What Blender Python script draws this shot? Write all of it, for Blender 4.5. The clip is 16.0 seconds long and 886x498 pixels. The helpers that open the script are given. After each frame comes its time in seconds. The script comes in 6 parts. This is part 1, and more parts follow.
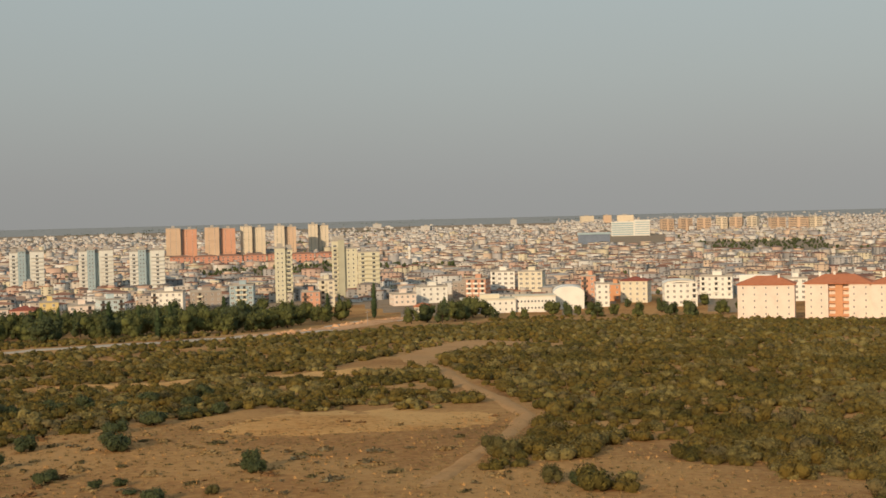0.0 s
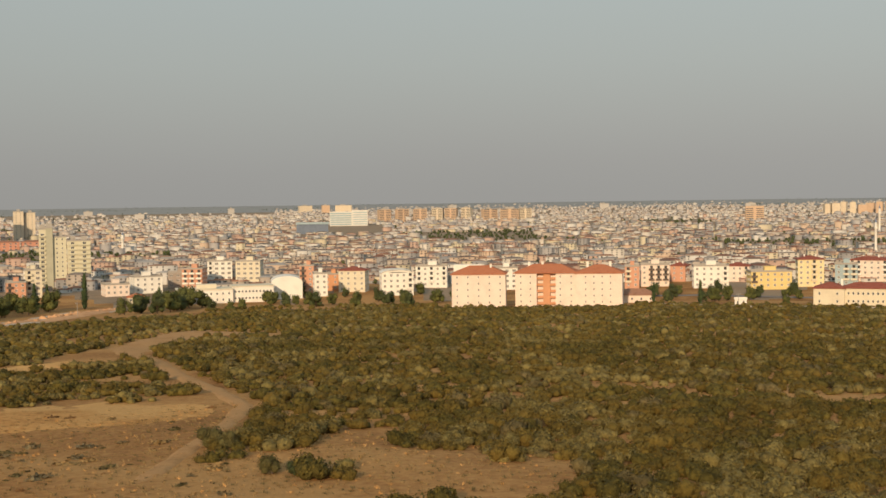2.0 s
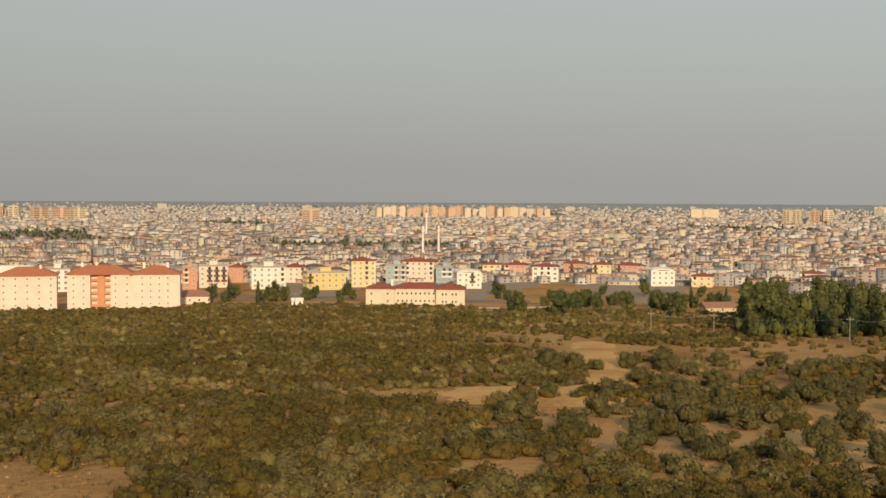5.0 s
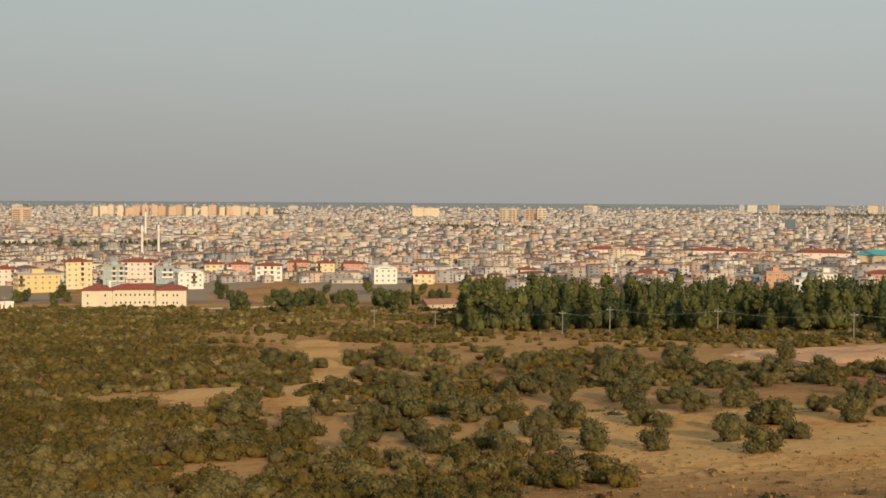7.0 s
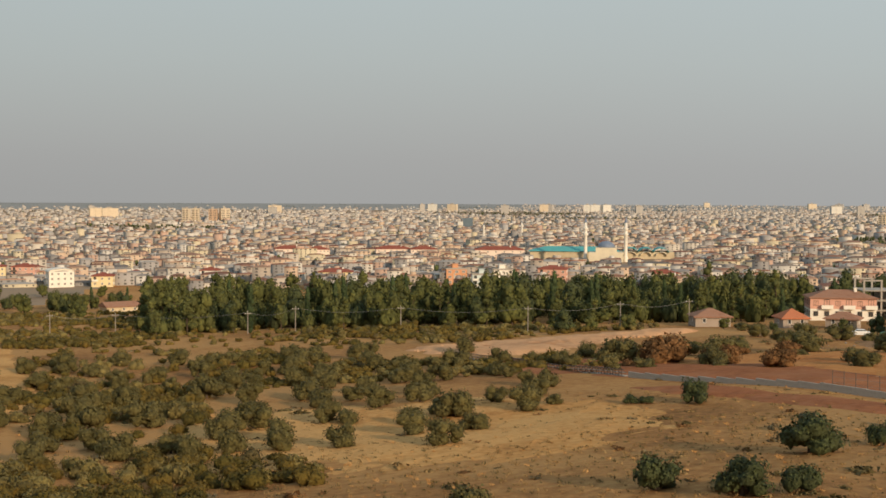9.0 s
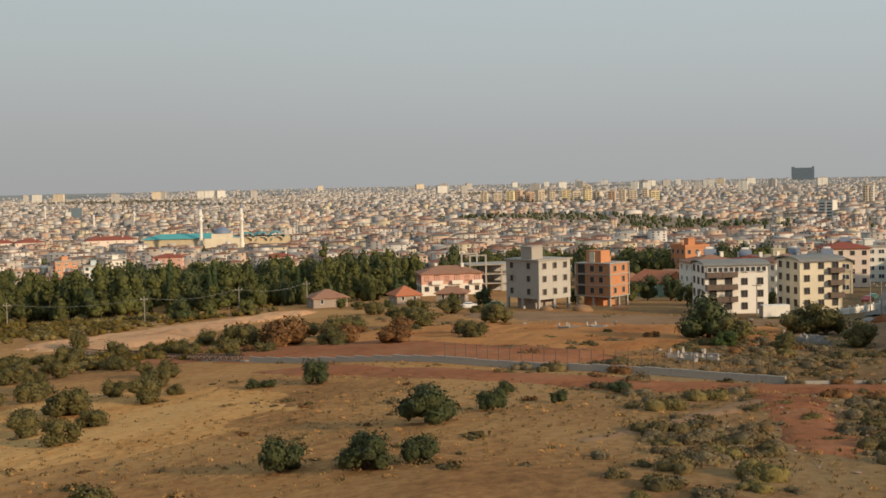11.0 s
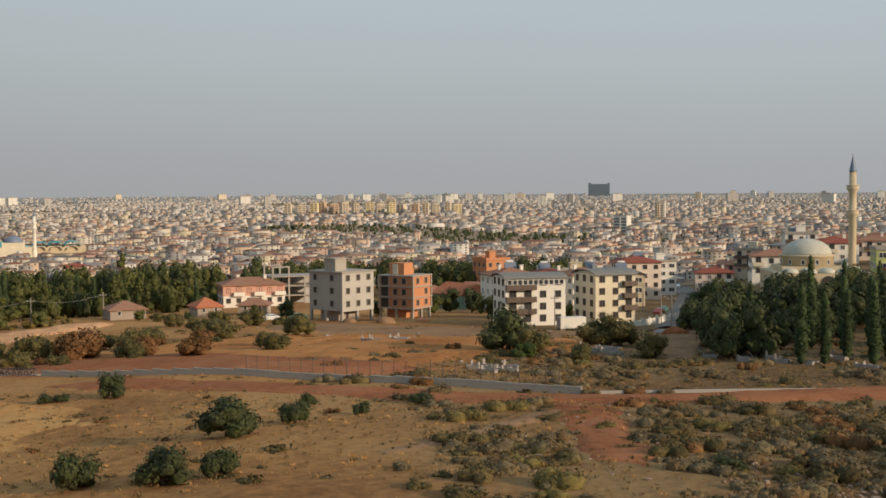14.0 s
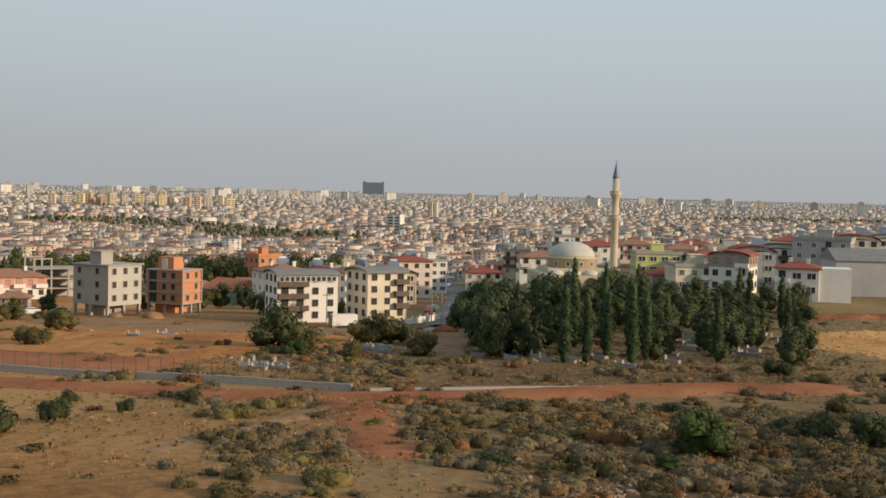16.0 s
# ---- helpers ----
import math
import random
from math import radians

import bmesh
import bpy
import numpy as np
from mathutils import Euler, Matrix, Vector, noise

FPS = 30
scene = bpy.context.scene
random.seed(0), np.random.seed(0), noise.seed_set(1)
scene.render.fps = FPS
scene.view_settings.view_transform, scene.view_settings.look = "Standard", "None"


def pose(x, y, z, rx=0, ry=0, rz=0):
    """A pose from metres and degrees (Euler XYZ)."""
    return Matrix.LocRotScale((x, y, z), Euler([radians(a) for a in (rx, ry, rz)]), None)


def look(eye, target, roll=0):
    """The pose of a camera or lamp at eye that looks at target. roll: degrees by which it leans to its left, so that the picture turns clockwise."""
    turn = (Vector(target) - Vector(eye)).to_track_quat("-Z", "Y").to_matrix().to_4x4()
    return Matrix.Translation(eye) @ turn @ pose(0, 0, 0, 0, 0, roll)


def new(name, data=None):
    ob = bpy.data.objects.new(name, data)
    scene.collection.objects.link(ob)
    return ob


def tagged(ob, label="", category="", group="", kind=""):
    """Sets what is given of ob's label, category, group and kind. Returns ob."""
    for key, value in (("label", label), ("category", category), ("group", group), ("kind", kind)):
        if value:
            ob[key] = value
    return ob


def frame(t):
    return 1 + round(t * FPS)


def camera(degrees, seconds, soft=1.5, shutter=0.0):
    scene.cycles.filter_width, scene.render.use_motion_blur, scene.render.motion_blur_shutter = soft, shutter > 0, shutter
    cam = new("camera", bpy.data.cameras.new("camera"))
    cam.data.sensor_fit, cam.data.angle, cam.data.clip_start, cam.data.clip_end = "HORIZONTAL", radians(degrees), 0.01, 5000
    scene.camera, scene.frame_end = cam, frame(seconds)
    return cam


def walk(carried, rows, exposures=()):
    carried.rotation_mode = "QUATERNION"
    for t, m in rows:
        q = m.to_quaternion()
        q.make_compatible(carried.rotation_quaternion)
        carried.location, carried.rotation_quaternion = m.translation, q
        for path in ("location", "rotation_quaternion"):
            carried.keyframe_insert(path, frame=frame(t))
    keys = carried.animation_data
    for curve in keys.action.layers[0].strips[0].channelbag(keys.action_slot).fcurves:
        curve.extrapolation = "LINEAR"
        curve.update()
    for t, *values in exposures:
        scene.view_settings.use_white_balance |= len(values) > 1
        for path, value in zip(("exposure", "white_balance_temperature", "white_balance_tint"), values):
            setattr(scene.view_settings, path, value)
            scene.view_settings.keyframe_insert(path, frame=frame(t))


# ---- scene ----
# ---- camera ----
EYE = 70.0
cam = camera(38.17, 16.0, soft=1.6)
# seconds, turn, tilt, lean: the camera stands on a hill top and turns to its right
ROWS = [
    (0.0, -0.00, -1.59, 1.43),
    (0.5, -3.85, -1.69, 1.19),
    (1.0, -6.67, -1.99, 1.10),
    (1.5, -9.44, -2.09, 0.86),
    (2.0, -12.54, -2.29, 0.79),
    (2.5, -15.90, -2.21, 0.61),
    (3.0, -18.69, -2.46, 0.26),
    (3.2, -20.22, -2.27, 0.07),
    (5.3, -33.51, -2.38, -0.37),
    (5.5, -34.49, -2.38, -0.44),
    (6.0, -38.56, -2.62, -0.40),
    (6.5, -41.64, -2.69, -0.51),
    (7.0, -44.42, -2.31, -0.34),
    (7.5, -48.09, -2.07, -0.02),
    (8.0, -51.35, -2.07, -0.08),
    (8.5, -55.57, -2.29, -0.21),
    (9.0, -58.47, -2.26, -0.25),
    (9.5, -64.34, -2.71, -0.00),
    (10.0, -70.43, -2.66, 1.09),
    (10.2, -71.78, -2.73, 1.12),
    (12.3, -79.53, -2.46, 1.72),
    (12.5, -80.00, -2.15, 1.72),
    (13.0, -80.87, -2.11, 1.50),
    (13.5, -82.28, -2.53, 0.63),
    (14.0, -84.33, -2.67, 0.36),
    (14.5, -86.52, -2.50, -0.37),
    (15.0, -89.27, -2.53, -0.56),
    (15.5, -91.60, -2.68, -1.17),
    (16.0, -94.38, -2.71, -1.34),
]
EXPOSURES = [(0.0, -0.02, 6500, 10), (3.0, 0.0, 6750, 11), (7.0, 0.03, 6600, 11), (9.0, 0.03, 6450, 11), (12.5, 0.03, 6250, 12), (15.0, -0.02, 6130, 12), (16.0, 0.13, 6100, 12)]
walk(cam, [(t, pose(0, 0, EYE, 90 + pitch, roll, yaw)) for t, yaw, pitch, roll in ROWS], EXPOSURES)

# ---- light ----
SUN_BEARING, SUN_HEIGHT = 205.0, 17.0
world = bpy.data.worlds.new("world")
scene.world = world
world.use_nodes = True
wn, wl = world.node_tree.nodes, world.node_tree.links
wn.clear()
w_out = wn.new("ShaderNodeOutputWorld")
w_sky = wn.new("ShaderNodeTexSky")
w_sky.sky_type = "NISHITA"
w_sky.sun_disc = False
w_sky.sun_elevation, w_sky.sun_rotation = radians(SUN_HEIGHT), radians(SUN_BEARING)
w_sky.air_density, w_sky.dust_density = 1.5, 4.0
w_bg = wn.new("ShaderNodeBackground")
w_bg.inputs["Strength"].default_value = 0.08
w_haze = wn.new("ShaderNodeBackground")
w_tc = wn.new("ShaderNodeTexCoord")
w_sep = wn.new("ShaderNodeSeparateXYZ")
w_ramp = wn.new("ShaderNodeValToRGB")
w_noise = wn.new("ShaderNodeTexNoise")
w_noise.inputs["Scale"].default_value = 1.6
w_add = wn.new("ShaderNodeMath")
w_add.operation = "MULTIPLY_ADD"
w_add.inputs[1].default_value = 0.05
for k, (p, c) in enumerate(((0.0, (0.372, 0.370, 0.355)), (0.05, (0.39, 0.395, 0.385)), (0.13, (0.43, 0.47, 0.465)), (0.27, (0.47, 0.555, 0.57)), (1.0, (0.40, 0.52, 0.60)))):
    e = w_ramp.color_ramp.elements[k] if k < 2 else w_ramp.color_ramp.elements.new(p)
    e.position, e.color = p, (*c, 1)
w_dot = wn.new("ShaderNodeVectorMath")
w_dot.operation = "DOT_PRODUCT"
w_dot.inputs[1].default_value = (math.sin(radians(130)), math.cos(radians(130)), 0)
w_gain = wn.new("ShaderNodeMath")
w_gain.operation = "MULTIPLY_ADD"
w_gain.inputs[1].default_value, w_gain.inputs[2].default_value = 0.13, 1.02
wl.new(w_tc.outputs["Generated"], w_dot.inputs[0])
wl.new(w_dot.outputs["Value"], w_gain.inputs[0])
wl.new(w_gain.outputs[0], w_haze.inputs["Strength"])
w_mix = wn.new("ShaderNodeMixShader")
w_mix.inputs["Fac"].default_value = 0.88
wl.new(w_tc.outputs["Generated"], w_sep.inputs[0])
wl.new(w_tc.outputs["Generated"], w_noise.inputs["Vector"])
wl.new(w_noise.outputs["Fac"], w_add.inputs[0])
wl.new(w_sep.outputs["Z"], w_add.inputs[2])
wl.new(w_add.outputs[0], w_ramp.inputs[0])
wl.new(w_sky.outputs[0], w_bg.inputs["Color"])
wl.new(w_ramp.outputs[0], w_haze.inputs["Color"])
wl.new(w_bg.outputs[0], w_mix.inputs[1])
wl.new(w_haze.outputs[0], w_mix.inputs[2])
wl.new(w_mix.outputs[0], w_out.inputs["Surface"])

sun = new("sun", bpy.data.lights.new("sun", "SUN"))
sun.data.energy, sun.data.angle, sun.data.color = 4.0, radians(1.5), (1.0, 0.76, 0.50)
sb, sh = radians(SUN_BEARING), radians(SUN_HEIGHT)
sun.matrix_world = look((300 * math.sin(sb), 300 * math.cos(sb), 300), (0, 0, 300 - 300 * math.tan(sh)))


# ---- materials ----
def material(name, colors, scale=1.0, rough=0.85, bump=0.0, spec=0.2, metal=0.0, island=None, per_object=None, fine=8.0, coords="Object", sheen=0.0):
    """Base colours mixed by noise at two scales; island or per_object: further colours picked for each loose piece or object."""
    m = bpy.data.materials.new(name)
    m.use_nodes = True
    n, l = m.node_tree.nodes, m.node_tree.links
    b = n["Principled BSDF"]
    b.inputs["Roughness"].default_value, b.inputs["Metallic"].default_value = rough, metal
    b.inputs["Specular IOR Level"].default_value = spec
    tc = n.new("ShaderNodeTexCoord") if coords == "Object" else n.new("ShaderNodeNewGeometry")
    vec = tc.outputs["Object" if coords == "Object" else "Position"]
    big, small = n.new("ShaderNodeTexNoise"), n.new("ShaderNodeTexNoise")
    big.inputs["Scale"].default_value, small.inputs["Scale"].default_value = scale, scale * fine
    big.inputs["Detail"].default_value, small.inputs["Detail"].default_value = 5, 8
    small.inputs["Roughness"].default_value = 0.68
    mixer = n.new("ShaderNodeMath")
    mixer.operation = "MULTIPLY_ADD"
    mixer.inputs[1].default_value = 0.45
    half = n.new("ShaderNodeMath")
    half.operation = "MULTIPLY"
    half.inputs[1].default_value = 0.55
    ramp = n.new("ShaderNodeValToRGB")
    lo, hi = 0.33, 0.67
    for k, c in enumerate(colors):
        p = lo + (hi - lo) * k / max(1, len(colors) - 1)
        e = ramp.color_ramp.elements[k] if k < 2 else ramp.color_ramp.elements.new(p)
        e.position, e.color = p, (*c, 1)
    if len(colors) == 1:
        ramp.color_ramp.elements[1].color = (*colors[0], 1)
    for t in (big, small):
        l.new(vec, t.inputs["Vector"])
    l.new(big.outputs["Fac"], half.inputs[0])
    l.new(small.outputs["Fac"], mixer.inputs[0])
    l.new(half.outputs[0], mixer.inputs[2])
    l.new(mixer.outputs[0], ramp.inputs[0])
    col = ramp.outputs[0]
    picks = island or per_object
    if picks:
        src = n.new("ShaderNodeNewGeometry").outputs["Random Per Island"] if island else n.new("ShaderNodeObjectInfo").outputs["Random"]
        pick = n.new("ShaderNodeValToRGB")
        pick.color_ramp.interpolation = "CONSTANT"
        for k, c in enumerate(picks):
            e = pick.color_ramp.elements[k] if k < 2 else pick.color_ramp.elements.new(k / len(picks))
            e.position, e.color = k / len(picks), (*c, 1)
        mul = n.new("ShaderNodeMix")
        mul.data_type, mul.blend_type = "RGBA", "MULTIPLY"
        mul.inputs["Factor"].default_value = 1.0
        l.new(src, pick.inputs[0])
        l.new(col, mul.inputs["A"])
        l.new(pick.outputs[0], mul.inputs["B"])
        col = mul.outputs["Result"]
    l.new(col, b.inputs["Base Color"])
    if bump:
        bn = n.new("ShaderNodeBump")
        bn.inputs["Strength"].default_value = bump
        bn.inputs["Distance"].default_value = 0.3
        l.new(small.outputs["Fac"], bn.inputs["Height"])
        l.new(bn.outputs[0], b.inputs["Normal"])
    return m


def tint(c, k):
    return tuple(v * k for v in c)


GREY3 = [(0.82,) * 3, (1.0,) * 3, (1.12,) * 3]
M = {}
def two_ground(name, left, right, bearing, soft):
    """Ground whose colours pass from one set to another across a line of bearing from the hill top."""
    m = material(name, left, 0.035, 0.95, 0.6, 0.05, fine=26, coords="Position")
    n, l = m.node_tree.nodes, m.node_tree.links
    ramp = next(k for k in n if k.type == "VALTORGB")
    other = n.new("ShaderNodeValToRGB")
    for k, c in enumerate(right):
        q = 0.33 + 0.34 * k / (len(right) - 1)
        e = other.color_ramp.elements[k] if k < 2 else other.color_ramp.elements.new(q)
        e.position, e.color = q, (*c, 1)
    l.new(ramp.inputs[0].links[0].from_socket, other.inputs[0])
    geo = n.new("ShaderNodeNewGeometry")
    dot = n.new("ShaderNodeVectorMath")
    dot.operation = "DOT_PRODUCT"
    dot.inputs[1].default_value = (math.cos(radians(bearing)), -math.sin(radians(bearing)), 0)
    l.new(geo.outputs["Position"], dot.inputs[0])
    big = next(k for k in n if k.type == "TEX_NOISE")
    wob = n.new("ShaderNodeMath")
    wob.operation = "MULTIPLY_ADD"
    wob.inputs[1].default_value = soft * 2
    l.new(big.outputs["Fac"], wob.inputs[0])
    l.new(dot.outputs["Value"], wob.inputs[2])
    rng = n.new("ShaderNodeMapRange")
    rng.inputs["From Min"].default_value, rng.inputs["From Max"].default_value = 0.0, soft * 2
    l.new(wob.outputs[0], rng.inputs["Value"])
    mix = n.new("ShaderNodeMix")
    mix.data_type = "RGBA"
    l.new(rng.outputs[0], mix.inputs["Factor"])
    l.new(ramp.outputs[0], mix.inputs["A"])
    l.new(other.outputs[0], mix.inputs["B"])
    l.new(mix.outputs["Result"], n["Principled BSDF"].inputs["Base Color"])
    return m


M["grass"] = two_ground("dry_grass_ground", [(0.1658, 0.0819, 0.0323), (0.3114, 0.1541, 0.0573), (0.4319, 0.236, 0.0896), (0.3716, 0.2138, 0.0941)], [(0.0878, 0.0499, 0.026), (0.1496, 0.0918, 0.0459), (0.2195, 0.1477, 0.0718), (0.2793, 0.1975, 0.0998)], 85.0, 26.0)
M["town_ground"] = material("town_ground", [(0.20, 0.14, 0.09), (0.30, 0.215, 0.14), (0.24, 0.19, 0.14)], 0.02, 0.9, 0.0, 0.1, fine=10, coords="Position")
M["red_soil"] = material("red_soil", [(0.1656, 0.0601, 0.0291), (0.2852, 0.1115, 0.0499), (0.3496, 0.16, 0.0811)], 0.09, 0.95, 0.5, 0.05, fine=9, coords="Position")
M["bare_soil"] = material("bare_soil", [(0.17, 0.10, 0.056), (0.26, 0.155, 0.085), (0.31, 0.195, 0.115)], 0.09, 0.95, 0.4, 0.05, fine=9, coords="Position")
M["pale_soil"] = material("pale_soil", [(0.38, 0.19, 0.09), (0.56, 0.32, 0.17), (0.48, 0.255, 0.125)], 0.08, 0.95, 0.3, 0.05, fine=9, coords="Position")
M["gold_grass"] = material("gold_grass", [(0.2957, 0.1366, 0.0467), (0.4858, 0.2489, 0.085), (0.5808, 0.3318, 0.1274), (0.4435, 0.2391, 0.0892)], 0.06, 0.95, 0.8, 0.05, fine=16, coords="Position")
M["orange_field"] = material("orange_dry_field", [(0.2295, 0.0839, 0.0297), (0.357, 0.1496, 0.0515), (0.442, 0.2117, 0.0759), (0.323, 0.1387, 0.0561)], 0.07, 0.95, 0.8, 0.05, fine=16, coords="Position")
M["track"] = material("track_soil", [(0.324, 0.171, 0.069), (0.423, 0.2385, 0.1058), (0.36, 0.2025, 0.0874)], 0.1, 0.95, 0.3, 0.05, fine=9, coords="Position")
M["road"] = material("pale_road", [(0.38, 0.30, 0.225), (0.50, 0.41, 0.31)], 0.12, 0.9, 0.0, 0.1, fine=8, coords="Position")
M["asphalt"] = material("worn_asphalt", [(0.15, 0.13, 0.115), (0.21, 0.185, 0.16)], 0.15, 0.9, 0.0, 0.15, fine=9, coords="Position")
M["concrete"] = material("raw_concrete", [(0.28, 0.25, 0.215), (0.37, 0.335, 0.29), (0.33, 0.295, 0.255)], 0.3, 0.9, 0.2, 0.15, fine=7)
M["scrub"] = material("scrub_leaves", [(0.078, 0.0577, 0.0143), (0.1199, 0.0865, 0.0213), (0.1678, 0.1206, 0.033)], 0.11, 0.8, 0.9, 0.12, island=[(0.82,) * 3, (1.0,) * 3, (1.0, 1.0, 0.95), (1.2, 1.18, 1.1), (1.0, 0.92, 0.8)], fine=26, coords="Position")
M["scrub_light"] = material("pale_scrub_leaves", [(0.1116, 0.0883, 0.03), (0.1607, 0.1264, 0.0451), (0.2111, 0.1646, 0.0622)], 0.11, 0.8, 0.9, 0.12, island=[(0.7,) * 3, (1.0,) * 3, (1.0, 1.0, 0.95), (1.3, 1.3, 1.2)], fine=26, coords="Position")
M["scrub_dark"] = material("dark_scrub_leaves", [(0.0564, 0.0466, 0.0123), (0.0846, 0.0686, 0.0173), (0.119, 0.0933, 0.0246)], 0.11, 0.8, 0.9, 0.12, island=[(0.78,) * 3, (1.0,) * 3, (1.35, 1.3, 1.2)], fine=26, coords="Position")
M["scrub_brown"] = material("brown_scrub_leaves", [(0.0825, 0.064, 0.0286), (0.1187, 0.0947, 0.0416), (0.1562, 0.1203, 0.0546)], 0.11, 0.85, 0.9, 0.1, island=[(0.7,) * 3, (1.0,) * 3, (1.3, 1.25, 1.2)], fine=26, coords="Position")
M["olive"] = material("olive_leaves", [(0.0741, 0.0648, 0.0234), (0.1097, 0.0937, 0.0338), (0.1482, 0.1268, 0.0494)], 0.12, 0.75, 0.9, 0.15, island=[(0.78,) * 3, (1.0,) * 3, (1.05, 1.05, 1.0), (1.25, 1.25, 1.2)], fine=26, coords="Position")
M["dark_leaf"] = material("dark_leaves", [(0.0363, 0.0447, 0.0177), (0.0575, 0.0678, 0.0258), (0.0832, 0.0955, 0.037)], 0.12, 0.7, 0.9, 0.2, island=[(0.78,) * 3, (1.0,) * 3, (1.1, 1.1, 1.0), (1.3, 1.3, 1.2)], fine=26, coords="Position")
M["pine"] = material("pine_needles", [(0.0476, 0.0532, 0.0196), (0.0784, 0.084, 0.0294), (0.119, 0.1218, 0.0434)], 0.05, 0.8, 0.9, 0.1, island=[(0.78,) * 3, (1.0,) * 3, (1.1, 1.1, 1.0), (1.45, 1.4, 1.2)], fine=26, coords="Position")
M["cypress"] = material("cypress_leaves", [(0.0252, 0.0378, 0.0169), (0.0432, 0.0612, 0.0263), (0.0648, 0.0828, 0.0356)], 0.1, 0.8, 0.0, 0.1, island=[(0.7,) * 3, (1.0,) * 3, (1.3, 1.3, 1.2)], fine=6, coords="Position")
M["bright_leaf"] = material("fresh_leaves", [(0.0338, 0.0525, 0.0137), (0.0525, 0.0788, 0.0187), (0.0775, 0.105, 0.0263)], 0.2, 0.7, 0.9, 0.2, island=[(0.7,) * 3, (1.0,) * 3, (1.35,) * 3], fine=26, coords="Position")
M["heath"] = material("heath_shrub", [(0.1273, 0.0998, 0.0607), (0.1786, 0.1422, 0.085), (0.2329, 0.1875, 0.1123)], 0.16, 0.9, 0.9, 0.05, island=[(0.7,) * 3, (1.0,) * 3, (1.2, 1.2, 1.1), (1.1, 0.9, 0.7)], fine=26, coords="Position")
M["rust_bush"] = material("dry_rust_shrub", [(0.10, 0.052, 0.022), (0.17, 0.088, 0.038), (0.14, 0.08, 0.035)], 0.3, 0.9, 0.0, 0.05, island=[(0.7,) * 3, (1.0,) * 3, (1.3,) * 3], fine=5, coords="Position")
M["straw"] = material("straw_tufts", [(0.1854, 0.1168, 0.05), (0.2495, 0.1628, 0.07), (0.2852, 0.1982, 0.0934)], 0.06, 0.95, 0.0, 0.05, island=[(0.75,) * 3, (1.0,) * 3, (1.15,) * 3], fine=9, coords="Position")
M["bark"] = material("bark", [(0.06, 0.042, 0.03), (0.12, 0.09, 0.065)], 2.0, 0.95, 0.4, 0.05)
M["rock"] = material("pale_rock", [(0.22, 0.14, 0.095), (0.34, 0.25, 0.19), (0.28, 0.185, 0.13)], 0.8, 0.95, 0.4, 0.1, coords="Position")
# Distance haze is mixed into the next two palettes: greyer, with less contrast
M["hazed_wall"] = material("hazed_town_walls", GREY3, 0.05, 0.9, 0.0, 0.1, fine=20, coords="Position", island=[(0.475, 0.44, 0.395), (0.529, 0.495, 0.452), (0.421, 0.391, 0.362), (0.508, 0.429, 0.362), (0.389, 0.374, 0.362), (0.551, 0.506, 0.441)])
M["hazed_roof"] = material("hazed_town_roofs", GREY3, 0.08, 0.9, 0.0, 0.1, fine=20, coords="Position", island=[(0.255, 0.17, 0.132), (0.212, 0.162, 0.136), (0.297, 0.2, 0.153), (0.357, 0.323, 0.297), (0.238, 0.204, 0.187)])
# Woods paled towards the horizon sky: haze over the far plain, as colour
M["hazed_woods"] = material("hazed_woods", [(0.23, 0.23, 0.22), (0.28, 0.275, 0.26), (0.33, 0.32, 0.30)], 0.02, 0.95, 0.0, 0.05, coords="Position")
M["city_wall"] = material("town_walls", GREY3, 0.05, 0.9, 0.0, 0.1, fine=20, coords="Position", island=[(0.474, 0.414, 0.348), (0.552, 0.496, 0.422), (0.397, 0.334, 0.275), (0.523, 0.39, 0.285), (0.561, 0.526, 0.475), (0.455, 0.313, 0.243), (0.348, 0.324, 0.306), (0.542, 0.466, 0.327), (0.29, 0.273, 0.259)])
M["city_roof"] = material("town_roofs", GREY3, 0.08, 0.9, 0.0, 0.1, fine=20, coords="Position", island=[(0.272, 0.128, 0.08), (0.216, 0.104, 0.072), (0.336, 0.176, 0.112), (0.24, 0.192, 0.16), (0.4, 0.36, 0.32), (0.2, 0.136, 0.104), (0.304, 0.264, 0.232), (0.176, 0.152, 0.136), (0.368, 0.224, 0.152)])
M["city_window"] = material("town_window_glass", [(0.05, 0.052, 0.055), (0.10, 0.095, 0.09)], 0.4, 0.3, 0.0, 0.4, coords="Position")
# Pane colour lightened to put distance haze over the windows of farther houses
M["hazed_pane"] = material("hazed_window_pane", [(0.13, 0.115, 0.10), (0.23, 0.205, 0.175)], 0.8, 0.35, 0.0, 0.4)
M["glass"] = material("window_glass", [(0.03, 0.035, 0.04), (0.07, 0.075, 0.08)], 0.8, 0.12, 0.0, 0.6)
M["frame"] = material("white_frame", [(0.62, 0.60, 0.56), (0.72, 0.70, 0.66)], 0.8, 0.5)
M["dark_frame"] = material("dark_frame", [(0.10, 0.075, 0.06), (0.15, 0.11, 0.085)], 0.8, 0.6)
# Near-black paint for the shade inside unglazed windows and open arches
M["hole"] = material("opening_shade", [(0.045, 0.04, 0.036), (0.07, 0.06, 0.05)], 0.8, 0.95)


def plaster(name, c, rough=0.9):
    return material(name, [tint(c, 0.86), c, tint(c, 1.07)], 0.22, rough, 0.15, 0.15, fine=9)


